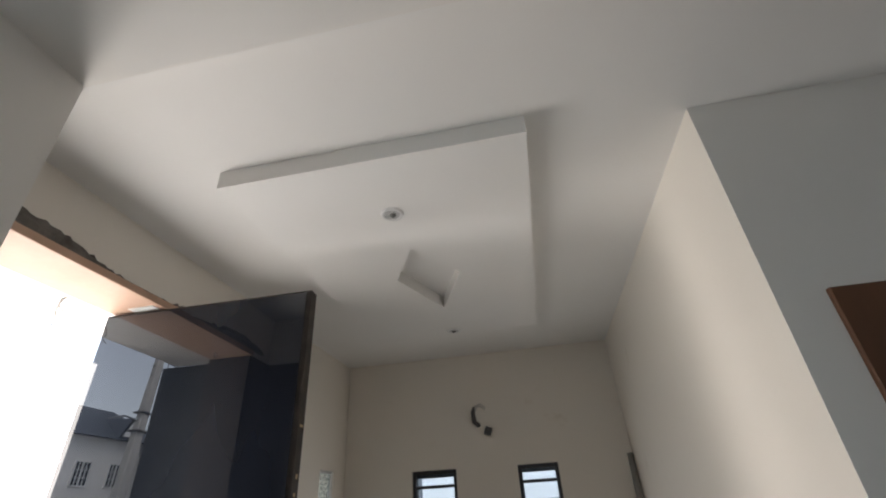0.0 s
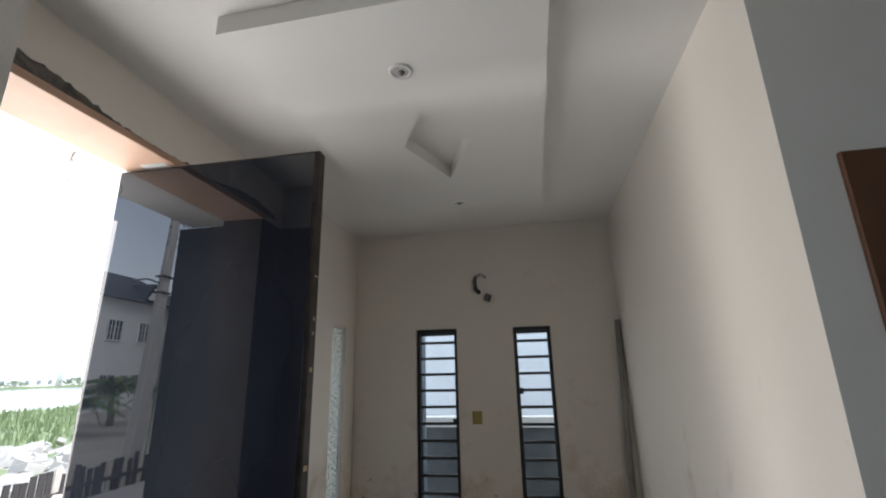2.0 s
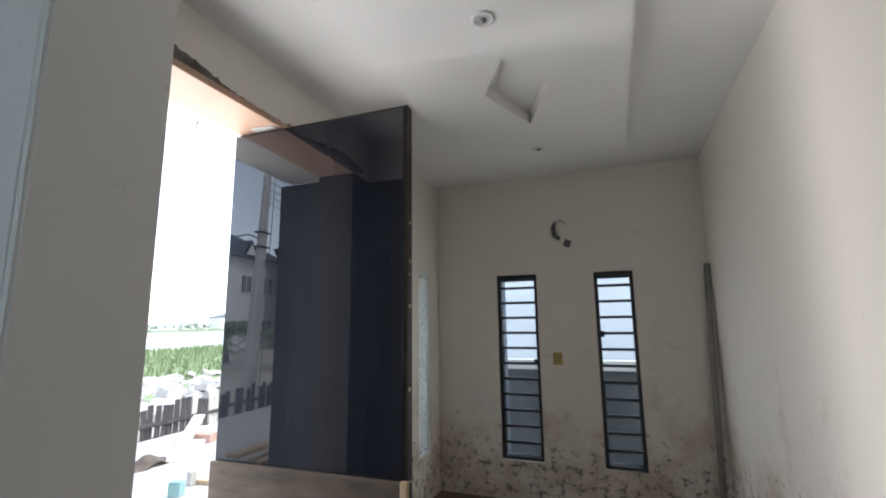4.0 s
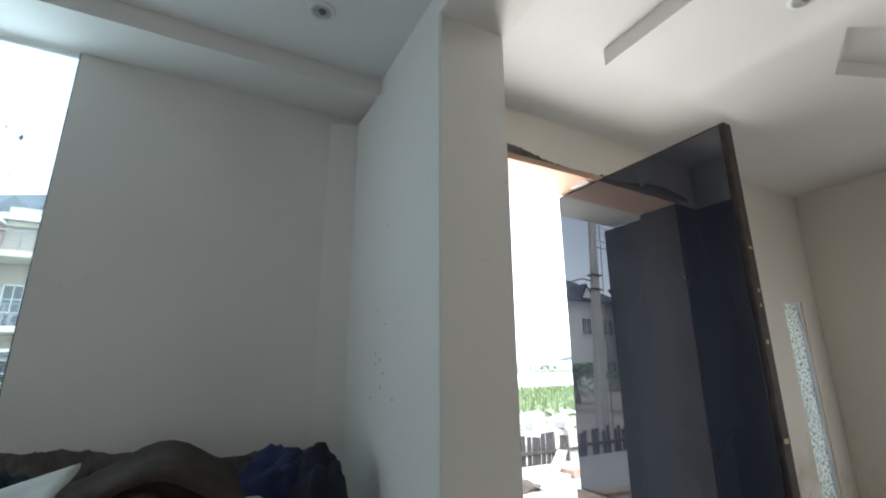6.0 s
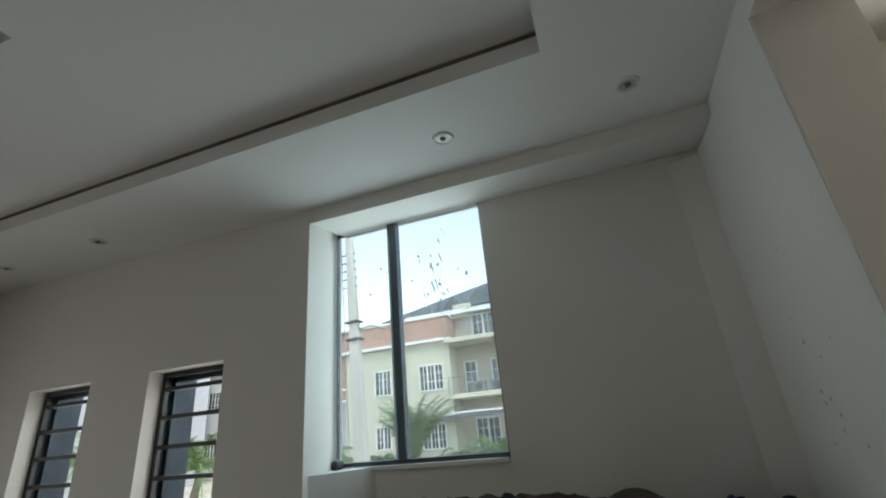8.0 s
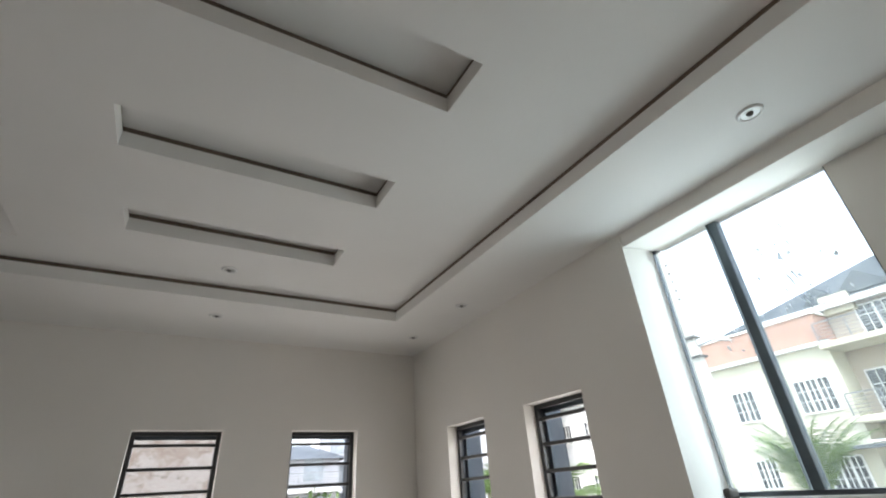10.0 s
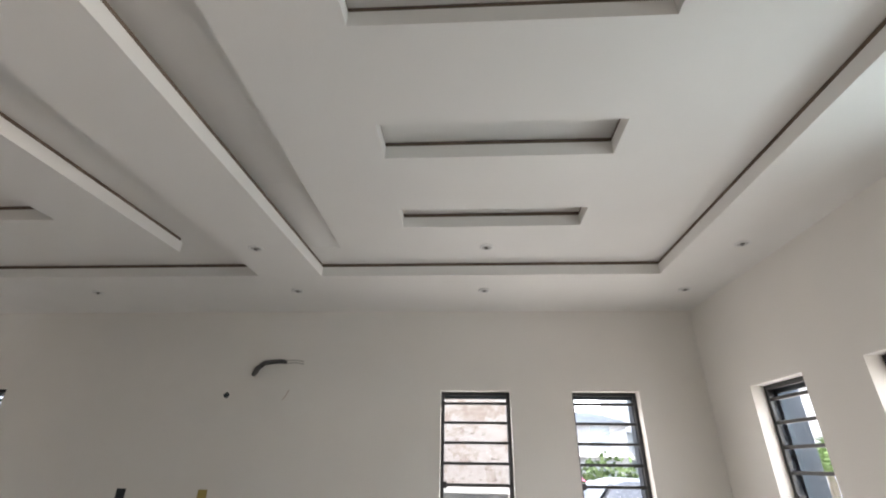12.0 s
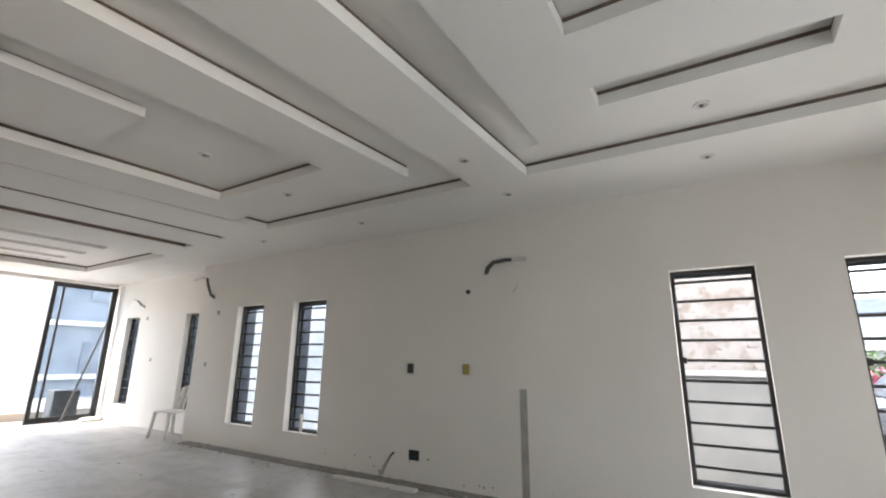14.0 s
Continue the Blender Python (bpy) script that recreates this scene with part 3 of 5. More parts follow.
# ---- recessed lamps ----
def downlight(z):
    ob = thing("downlight", (0, 0, z), "small white round recessed ceiling light, unlit", "light", "ceiling lights")
    bm = bmesh.new()
    prof = [(0.036, -0.002), (0.040, -0.010), (0.052, -0.007), (0.055, 0.0)]
    rings = [[bm.verts.new((r * math.cos(k * math.pi / 10), r * math.sin(k * math.pi / 10), h)) for k in range(20)] for r, h in prof]
    for a, b in zip(rings, rings[1:]):
        for k in range(20):
            bm.faces.new((a[k], a[(k + 1) % 20], b[(k + 1) % 20], b[k]))
    part("ring", bm, m_fitting, ob, smooth=True)
    bm = bmesh.new()
    bmesh.ops.create_cone(bm, cap_ends=True, segments=16, radius1=0.037, radius2=0.022, depth=0.004, matrix=Matrix.Translation((0, 0, -0.0035)))
    part("reflector", bm, m_bulb, ob, "dull silver reflector")
    bm = bmesh.new()
    bmesh.ops.create_uvsphere(bm, u_segments=10, v_segments=6, radius=0.016, matrix=Matrix.Translation((0.004, 0, -0.004)))
    part("bulb", bm, m_bulb_dark, ob, "dull grey bulb", True)
    return ob


lights = [(0.315, 3.975, 3.0), (0.313, 4.84, 3.0), (0.305, 1.55, 3.0), (0.31, 0.63, 3.0), (2.10, 0.63, 3.0), (3.831, 0.65, 3.0), (5.78, 0.64, 3.0), (7.62, 0.665, 3.0),
          (3.83, 1.56, 3.0), (2.10, 1.30, 3.115), (5.78, 1.76, 3.002), (5.87, 2.60, 3.115), (1.245, 6.462, 2.985), (1.238, 8.10, 2.985)]
first = downlight(lights[0][2])
first.matrix_world = pose(*lights[0])
for i, p in enumerate(lights[1:]):
    copy_thing(first, pose(*p, 0, 0, 37 * i))


# ---- barred windows ----
def barred_window(name, width, height, bars, lock_side, label, group, deep=0.10, lock_at=0.545):
    """Black steel burglar bars with a sliding sash behind; origin at the sill's middle, inside face to +y."""
    w = thing(name, (0, 0, 0), label, "window", group, "structure")
    h = width / 2
    f = 0.032
    part("steel_frame", bev(boxes((-h, -h + f, -deep - 0.035, -deep, 0, height), (h - f, h, -deep - 0.035, -deep, 0, height), (-h + f, h - f, -deep - 0.035, -deep, 0, f), (-h + f, h - f, -deep - 0.035, -deep, height - f, height)), 0.003, 1), m_black, w)
    bar = mesh_of("bar", bev(boxes((-h + f, h - f, -deep - 0.03, -deep - 0.006, -0.0125, 0.0125)), 0.002, 1), m_black)
    first, step = (0.058, 0.0955) if bars == 10 else (0.074, 0.0838)
    for i in range(bars):
        ob = new("bar", bar)
        ob.parent = w
        ob.location = (0, 0, height * (1 - first - step * i))
    part("lock", bev(boxes((lock_side * (h - f) - 0.03, lock_side * (h - f) + 0.03, -deep - 0.042, -deep + 0.005, height * lock_at, height * lock_at + 0.055)), 0.003, 1), m_black, w, "black lock box")
    s = 0.030
    sash = part("sash_frame", bev(boxes((-h, -h + s, -deep - 0.115, -deep - 0.075, 0, height), (h - s, h, -deep - 0.115, -deep - 0.075, 0, height), (-h + s, h - s, -deep - 0.115, -deep - 0.075, 0, s), (-h + s, h - s, -deep - 0.115, -deep - 0.075, height - 0.055, height)), 0.003, 1), m_alu, w)
    p = part("pane", boxes((-h + s, h - s, -deep - 0.098, -deep - 0.094, s, height - 0.055)), m_glass_tint, sash)
    p.visible_shadow = False
    for sx in (-1, 1):
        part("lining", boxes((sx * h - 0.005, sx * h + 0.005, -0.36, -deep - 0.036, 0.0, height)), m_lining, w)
    part("reveal", boxes((-h, h, -deep, 0.0, -0.003, 0.001)), m_trim, w)
    return w


def place_windows():
    n = 1
    for a, b in W_LONG:
        w = barred_window("window_%d" % n, b - a, HEAD - SILL, 10, 1, "tall narrow window with black horizontal bars in the long wall", "hall windows")
        w.matrix_world = pose((a + b) / 2, 0, SILL)
        n += 1
    for a, b in W_FAR:
        w = barred_window("window_%d" % n, b - a, HEAD - SILL, 10, 1, "tall narrow window with black horizontal bars at the far end", "hall windows")
        w.matrix_world = pose((a + b) / 2, -0.35, SILL)
        n += 1
    for a, b in W_FRONT:
        w = barred_window("window_%d" % n, b - a, 2.155 - SILL, 10, 1, "tall narrow window with black horizontal bars in the front wall", "hall windows")
        w.matrix_world = pose(0, (a + b) / 2, SILL, 0, 0, -90)
        n += 1
    for a, b, z0, z1, side in ((0.625, 1.022, 0.355, 2.09, -1), (1.55, 1.89, 0.35, 2.083, 1)):
        w = barred_window("window_%d" % n, b - a, z1 - z0, 11, side, "slim barred window in the stained lobby wall", "lobby windows", 0.03, 0.50 if side < 0 else 0.655)
        w.matrix_world = pose((a + b) / 2, 9.07, z0, 0, 0, 180)
        n += 1


place_windows()

# large front window with one dark mullion
big = thing("window_big", (-0.388, 2.92, 1.503), "large clear window with a dark mullion and dirty glass", "window", kind="structure")
fr = bev(boxes((-0.025, 0.004, 0.0, 0.005, 0, 1.47), (-0.025, 0.020, 1.028, 1.035, 0, 1.47), (-0.03, 0.03, 0.006, 1.028, 0, 0.028), (-0.025, 0.020, 0.006, 1.028, 1.462, 1.47)), 0.002, 1)
part("window_frame", fr, m_alu, big)
part("mullion", bev(boxes((-0.03, 0.035, 0.412, 0.460, 0.028, 1.462)), 0.004, 2), m_mullion, big, "grey aluminium mullion")
part("glazing_bead", bev(boxes((-0.012, 0.046, 0.404, 0.4115, 0.029, 1.461)), 0.002, 1), m_alu_pale, big, "paler aluminium bead along the mullion")
for y0, y1 in ((0.006, 0.412), (0.460, 1.028)):
    p = part("pane", boxes((-0.003, 0.003, y0, y1, 0.028, 1.462)), m_glass_dirty, big)
    p.visible_shadow = False
part("window_sill", bev(boxes((0.030, 0.046, 0.0, 1.035, -0.02, 0.006)), 0.004, 1), m_trim, big, "white plastered sill")
part("mortar_lump", bev(boxes((0.04, 0.12, 0.03, 0.075, 0.0, 0.05)), 0.014, 2), m_edge, big, "dark lump of mortar on the sill")
# dried splashes on the glass
bm = bmesh.new()
rs = random.Random(5)
for k in range(64):
    y, z = rs.gauss(0.70, 0.12), rs.uniform(0.78, 1.36)
    if k < 14:
        y, z = rs.gauss(0.72, 0.03), rs.uniform(0.85, 1.12)
    elif k > 52:
        y, z = rs.uniform(0.20, 0.38), rs.uniform(0.70, 1.25)
    y = min(0.97, max(0.04, y if k > 52 else max(0.49, y)))
    w, h = rs.uniform(0.002, 0.007), rs.uniform(0.004, 0.014) if k % 4 else rs.uniform(0.016, 0.042)
    vs = [bm.verts.new((0.0042, y + w * math.cos(a) * rs.uniform(0.5, 1.4) - 0.25 * h * math.sin(a), z + h * math.sin(a) * rs.uniform(0.6, 1.3))) for a in [i * math.pi / 4 for i in range(8)]]
    bm.faces.new(vs)
part("paint_splash", bm, m_splash, big, "grey dried splashes on the glass")

# spotted side window of the lobby
sw = thing("window_side", (-0.03, 8.69, 0.43), "slim side window with spotted obscured glass", "window", kind="structure")
part("window_frame", bev(boxes((-0.02, 0.02, -0.14, -0.12, 0, 1.69), (-0.02, 0.02, 0.12, 0.14, 0, 1.69), (-0.02, 0.02, -0.12, 0.12, 0, 0.02), (-0.02, 0.02, -0.12, 0.12, 1.67, 1.69)), 0.003, 1), m_trim, sw)
part("pane", boxes((-0.004, 0.004, -0.12, 0.12, 0.02, 1.67)), m_frost, sw)

# far glazed front: open doorway and a dark-framed glass leaf
gd = thing("door_glass", (14.15, 0.25, 0.02), "tall dark-framed glass door leaf standing beside the opening", "door", kind="structure", rz=4)
part("door_frame", bev(boxes((-0.03, 0.03, -0.55, -0.44, 0, 2.88), (-0.03, 0.03, 0.62, 0.70, 0, 2.88), (-0.03, 0.03, -0.44, 0.62, 0, 0.12), (-0.03, 0.03, -0.44, 0.62, 2.78, 2.88)), 0.004, 1), m_black, gd)
part("glazing_bar", boxes((-0.02, 0.02, 0.48, 0.52, 0.12, 2.78)), m_black, gd)
p = part("pane", boxes((-0.004, 0.004, -0.44, 0.62, 0.12, 2.78)), m_glass_blue, gd)
p.visible_shadow = False
bm = bmesh.new()
tube(bm, [(-0.12, 0.10, 0.02), (-0.05, -0.45, 2.15)], 0.02, 8)
tagged(part("leaning_pole", bm, m_tape), "dark pole leaning on the glass door", "pole").matrix_world = pose(14.08, 0.3, 0)
bm = boxes((-0.20, 0.20, -0.24, 0.24, -0.06, 0.62))
tagged(part("dark_crate", bev(bm, 0.02, 2), m_tape), "dark crate standing outside the glass door", "crate").matrix_world = pose(14.9, 0.10, 0)
p2 = thing("door_frame_far", (14.2, 1.95, 0), "dark metal door post at the far opening", "door frame", kind="structure")
part("post", bev(boxes((-0.03, 0.03, 0.0, 0.07, 0, 2.92)), 0.004, 1), m_black, p2)

# ---- entrance pivot door ----
door = thing("door_entrance", (0, 6.625, 0.02), "tall black glossy pivot door standing open, board nailed across", "door", kind="structure", rz=1.2)
DX0, DX1, DZ = -0.30, 0.80, 2.71
part("leaf_core", bev(boxes((DX0, DX1, -0.028, 0.03, 0, DZ)), 0.003, 1), m_edge, door, "worn dark timber edge")
part("front_panel", bev(boxes((DX0 + 0.006, DX1 - 0.022, -0.0335, -0.029, 0.006, DZ - 0.012)), 0.0015, 1), m_lacquer, door, "black high-gloss panel")
part("back_panel", bev(boxes((DX0 + 0.006, DX1 - 0.006, 0.031, 0.0355, 0.006, DZ - 0.012)), 0.0015, 1), m_lacquer, door, "black high-gloss panel")
part("nailed_board", bev(boxes((DX0 - 0.004, DX1 - 0.024, -0.058, -0.035, 0.72, 0.925)), 0.004, 2), m_board, door, "scuffed brown board nailed across the door")
part("board_end", bev(boxes((DX1 - 0.023, DX1 + 0.012, -0.060, -0.033, 0.715, 0.93)), 0.004, 2), m_saw, door, "pale sawn end of the board")
bm = bmesh.new()
rs = random.Random(9)
for k in range(6):
    z = rs.uniform(0.9, 2.6)
    add_box(bm, DX1 + 0.0004, DX1 + 0.0016, rs.uniform(-0.02, 0.0), rs.uniform(0.004, 0.02), z, z + rs.uniform(0.008, 0.02))
part("chip", bm, m_saw, door, "pale chips along the door edge")

frame_ob = thing("door_frame_entrance", (0, 0, 0), "salmon wooden frame head over the entrance opening", "door frame", kind="structure")
part("frame_head", bev(boxes((-0.287, 0.012, 5.722, 6.948, 2.742, 2.779)), 0.003, 1), m_salmon, frame_ob)
part("jamb", bev(boxes((-0.287, 0.006, 6.915, 6.948, 0.0, 2.741)), 0.003, 1), m_salmon, frame_ob)
part("jamb", bev(boxes((-0.287, 0.004, 5.722, 5.75, 0.0, 2.741)), 0.003, 1), m_edge, frame_ob, "dark brown jamb")
# added out of view: dark sheets that keep the gloss door's reflection dark
part("reflection_sheet", boxes((0.002, 0.605, 5.4895, 5.497, 0.0, 2.74), (0.001, 0.007, 5.498, 5.72, 0.0, 2.74)), m_edge, frame_ob, "added dark sheets that dim the door's reflection")
part("pivot_plate", boxes((-0.16, -0.02, 6.56, 6.61, 2.738, 2.7415)), m_fitting, frame_ob, "bright metal pivot plate")
# broken plaster over the opening
bm = bmesh.new()
rs = random.Random(2)
prev = None
for i in range(70):
    y = 5.60 + i * 0.0205
    h = 2.80 + 0.035 * math.sin(i * 0.11) + rs.uniform(0, 0.016)
    if y > 6.8:
        h = 2.785
    cur = [bm.verts.new((0.004 + rs.uniform(0, 0.006), y, 2.775)), bm.verts.new((0.006 + rs.uniform(0, 0.012), y, (2.775 + h) / 2)), bm.verts.new((0.001, y, h))]
    if prev:
        bm.faces.new((prev[0], cur[0], cur[1], prev[1]))
        bm.faces.new((prev[1], cur[1], cur[2], prev[2]))
    prev = cur
tagged(part("trim_broken_plaster", bm, m_mortar), "ragged bare mortar above the entrance frame", "trim", kind="structure")
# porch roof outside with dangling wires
tagged(part("porch_wall", boxes((-0.84, -0.295, 5.24, 5.49, -0.12, 2.80)), m_darkwall), "grey porch side wall, porch shade in its colour", "wall", kind="structure")
tagged(part("porch_roof", boxes((-0.72, -0.295, 5.50, 8.4, 2.80, 3.0)), m_white), "white porch soffit outside the entrance", "porch roof", kind="structure")
bm = bmesh.new()
for dx, L in ((0.0, 0.22), (0.015, 0.16), (-0.012, 0.12)):
    tube(bm, [(dx * k * 0.5 + 0.012 * math.sin(k * 2 + dx * 90), 0.01 * math.cos(k * 2.4), -L * k / 6) for k in range(7)], 0.0026, 5)
tagged(part("hanging_wires", bm, m_copper), "loose pale wires hanging from the porch soffit", "wires").matrix_world = pose(-0.45, 6.45, 2.80)

# brown inner door frame
idf = thing("door_frame_inner", (0, 0, 0), "dark brown wooden frame of an inner doorway", "door frame", kind="structure")
part("jamb", bev(boxes((2.635, 2.80, 6.195, 6.46, 0, 2.282)), 0.004, 1), m_brown, idf)
part("jamb", bev(boxes((3.62, 3.70, 6.195, 6.46, 0, 2.29)), 0.004, 1), m_brown, idf)
part("frame_head", bev(boxes((2.80, 3.62, 6.195, 6.46, 2.20, 2.282)), 0.004, 1), m_brown, idf)
bm = boxes((0, 0.80, 0, 0.04, 0.01, 2.20))
tagged(part("door_inner", bev(bm, 0.004, 1), m_brown), "brown wooden inner door standing open", "door", kind="structure").matrix_world = pose(2.82, 6.47, 0, 0, 0, 68)


# ---- services on the walls ----
def back_box(name, x, z, w, h, mat, label):
    ob = thing(name, (x, 0, z), label, "electrical box", "electrical boxes")
    part("rim", bev(boxes((-w / 2, w / 2, 0.0, 0.006, -h / 2, -h / 2 + 0.007), (-w / 2, w / 2, 0.0, 0.006, h / 2 - 0.007, h / 2), (-w / 2, -w / 2 + 0.007, 0.0, 0.006, -h / 2 + 0.007, h / 2 - 0.007), (w / 2 - 0.007, w / 2, 0.0, 0.006, -h / 2 + 0.007, h / 2 - 0.007)), 0.001, 1), mat, ob)
    part("box_back", boxes((-w / 2 + 0.007, w / 2 - 0.007, 0.0005, 0.002, -h / 2 + 0.007, h / 2 - 0.007)), mat, ob)
    return ob


back_box("switch_box", 5.44, 1.268, 0.085, 0.11, m_socket_b, "dark empty switch back box in the wall")
back_box("switch_box", 4.672, 1.27, 0.085, 0.11, m_socket_y, "yellow switch back box in the wall")
back_box("socket_box", 5.36, 0.297, 0.145, 0.11, m_socket_b, "dark double socket back box low on the wall")
ab = back_box("switch_box", 0, 0, 0.085, 0.11, m_socket_y, "yellow switch back box in the lobby wall")
ab.matrix_world = pose(1.188, 9.07, 1.29, 0, 0, 180)
for x, z in ((9.55, 2.12), (9.75, 1.25), (12.7, 2.16), (12.3, 1.3)):
    ob = back_box("junction_box", x, z, 0.07, 0.07, m_chase, "small grey round of patched plaster")
    if x > 10:
        ob.matrix_world = pose(x, -0.35, z)


def ac_pipe(base, pts, tail, label, rz=0.0, r=0.030):
    """Wrapped air-conditioner pipes poking out of the wall."""
    ob = thing("pipe_stub", base, label, "pipe", "air-conditioner pipes", rz=rz)
    part("wrapped_pipe", tube(bmesh.new(), pts, r, 10, r * 0.67), m_tape, ob, smooth=True)
    bm = bmesh.new()
    for d in (-0.012, 0.010):
        tube(bm, [(p[0], p[1] + d, p[2] + d) for p in tail], 0.006, 6)
    part("copper_tail", bm, m_copper, ob, "pale bare pipe ends", True)
    return ob


ac_pipe((4.41, 0, 2.37), [(0, -0.02, -0.02), (-0.04, 0.03, 0.03), (-0.12, 0.05, 0.085), (-0.26, 0.05, 0.10), (-0.34, 0.05, 0.095)], [(-0.33, 0.05, 0.095), (-0.44, 0.055, 0.10), (-0.52, 0.06, 0.085)], "black wrapped pipe stub bent out of the wall")
ac_pipe((9.75, 0, 2.42), [(0, -0.02, -0.03), (0.03, 0.05, 0.02), (0.10, 0.07, 0.16), (0.16, 0.08, 0.32)], [(0.15, 0.08, 0.30), (0.25, 0.12, 0.34), (0.42, 0.16, 0.28)], "black wrapped pipe stub rising from the wall")
ac_pipe((12.9, -0.35, 2.45), [(0, -0.02, -0.04), (0.03, 0.05, 0.0), (0.16, 0.08, 0.10)], [(0.15, 0.08, 0.10), (0.35, 0.1, 0.14), (0.55, 0.12, 0.02)], "black pipe stub with loose pale tails")
ac_pipe((1.255, 9.07, 2.45), [(0.0, 0.02, -0.03), (-0.035, -0.03, 0.0), (-0.04, -0.05, 0.08), (-0.02, -0.06, 0.12)], [(-0.02, -0.06, 0.115), (0.03, -0.07, 0.135), (0.075, -0.07, 0.10)], "dark pipe stub curling from the lobby wall", r=0.024)
bm = bmesh.new()
add_box(bm, -0.03, 0.03, -0.04, -0.005, -0.035, 0.03, pose(0, 0, 0, 0, 20, 0))
tagged(part("pipe_cut", bev(bm, 0.006, 2), m_tape), "dark cut pipe end in the lobby wall", "pipe").matrix_world = pose(1.335, 9.07, 2.37)


def wall_hole(x, z, r, label):
    bm = bmesh.new()
    rr = random.Random(int(x * 100))
    vs = [bm.verts.new((x + r * rr.uniform(0.7, 1.3) * math.cos(a), 0.0015, z + r * rr.uniform(0.6, 1.1) * math.sin(a))) for a in [k * math.pi / 6 for k in range(12)]]
    bm.faces.new(vs)
    return tagged(part("wall_hole", bm, m_socket_b), label, "hole")


wall_hole(4.647, 2.147, 0.032, "small dark drilled hole in the long wall")
bm = bmesh.new()
tube(bm, [(4.02, 0.004, 2.20), (4.04, 0.012, 2.15), (4.07, 0.006, 2.11)], 0.003, 5)
tagged(part("wire_end", bm, m_brick), "thin reddish wire end poking from the wall", "wire")
bm = boxes((3.955, 4.035, 0.0, 0.004, 0.02, 1.085))
tagged(part("trim_chase", bm, m_chase), "grey mortar-filled cable chase in the wall", "trim", kind="structure")
bm = bmesh.new()
for dx in (0.0, 0.018):
    tube(bm, [(5.64 + dx, 0.005, 0.30), (5.65 + dx, 0.05, 0.27), (5.70 + 1.4 * dx, 0.07, 0.18), (5.76 + 2 * dx, 0.10, 0.02)], 0.006, 6)
tagged(part("loose_cable", bm, m_cable), "two loose dark cables hanging from the wall", "cable")
bm = boxes((-0.58, 0.58, -0.045, 0.045, 0, 0.03))
tagged(part("timber_batten", bev(bm, 0.004, 1), m_plastic), "pale timber batten lying along the wall foot", "batten").matrix_world = pose(5.70, 0.31, 0.003, 0, 0, 2)
# mortar crumbs on the floor edge and spatter on the wall foot
bm = bmesh.new()
rs = random.Random(17)
for k in range(420):
    q = rs.uniform(0.004, 0.016)
    add_box(bm, -q, q, -q, q * rs.uniform(0.4, 1), 0, q * rs.uniform(0.5, 1.2), pose(rs.uniform(2.4, 10.0), min(0.55, 0.012 + abs(rs.gauss(0, 0.16))), 0.011 if k % 3 else 0.0, 0, 0, rs.uniform(0, 180)))
tagged(part("mortar_crumbs", bm, m_chase), "grey mortar crumbs strewn along the wall foot", "debris", kind="stuff")
bm = bmesh.new()
for k in range(34):
    x, z, q = rs.uniform(2.6, 9.6), 0.02 + abs(rs.gauss(0, 0.10)), rs.uniform(0.004, 0.018)
    if 3.9 < x < 4.1 or 6.8 < x < 9.1:
        continue
    bm.faces.new([bm.verts.new((x + q * rs.uniform(0.5, 1.6) * math.cos(a), 0.0012, z + q * rs.uniform(0.5, 1.2) * math.sin(a))) for a in [i * math.pi / 4 for i in range(8)]])
tagged(part("mortar_spatter", bm, m_chase), "grey mortar spatter on the foot of the wall", "stain", kind="stuff")
bm = bmesh.new()
tube(bm, [(0, 0, 0), (0.004, 0, 0.24)], 0.021, 12)
tagged(part("pipe_offcut", bm, m_plastic, smooth=True), "white plastic pipe offcut standing on a window sill", "pipe").matrix_world = pose(7.34, -0.05, 0.3615)
# conduit in the lobby corner
bm = bmesh.new()
tube(bm, [(2.405, 8.99, 0.0), (2.435, 9.01, 1.0), (2.474, 9.035, 2.105)], 0.024, 10)
tagged(part("conduit_pipe", bm, m_pvc, smooth=True), "grey conduit pipe standing in the lobby corner", "pipe")


rs = random.Random(31)
for k in range(11):
    x, z, r = rs.uniform(0.03, 0.30), rs.uniform(1.45, 1.95), rs.uniform(0.004, 0.009)
    bm = bmesh.new()
    bm.faces.new([bm.verts.new((x + r * rs.uniform(0.6, 1.2) * math.cos(a), 5.1920 + 0.0173 * x, z + r * rs.uniform(0.6, 1.6) * math.sin(a))) for a in [q * math.pi / 4 for q in range(8)]])
    tagged(part("wall_spot", bm, m_chase), "tiny dark chip in the pier plaster", "chip", "plaster chips")

# ---- stack of rags under the front window ----
tagged(part("wall_ledge", bev(boxes((-0.359, 0.22, 3.20, 5.19, 0, 1.09)), 0.015, 2), m_block), "rough unplastered block ledge under the window", "ledge", kind="structure")
bm = bmesh.new()
rs = random.Random(4)
prev = None
for i in range(200):
    y = 3.19 + i * 0.00963
    lump = 0.016 * noise.noise(Vector((y * 9.0, 0.3, 0))) + 0.010 * noise.noise(Vector((y * 31.0, 1.7, 0))) + 0.005 * noise.noise(Vector((y * 90.0, 4.1, 0)))
    h = 1.338 - 0.065 * min(1.0, max(0.0, (y - 4.15) / 0.45)) + lump
    cur = [bm.verts.new((-0.354 + rs.uniform(0, 0.01), y, 1.10)), bm.verts.new((-0.350 + rs.uniform(0, 0.012), y, 1.22)), bm.verts.new((-0.3575, y, h))]
    if prev:
        bm.faces.new((prev[0], cur[0], cur[1], prev[1]))
        bm.faces.new((prev[1], cur[1], cur[2], prev[2]))
    prev = cur
tagged(part("trim_bare_mortar", bm, m_mortar), "ragged edge of bare mortar below the wall plaster", "trim", kind="structure")


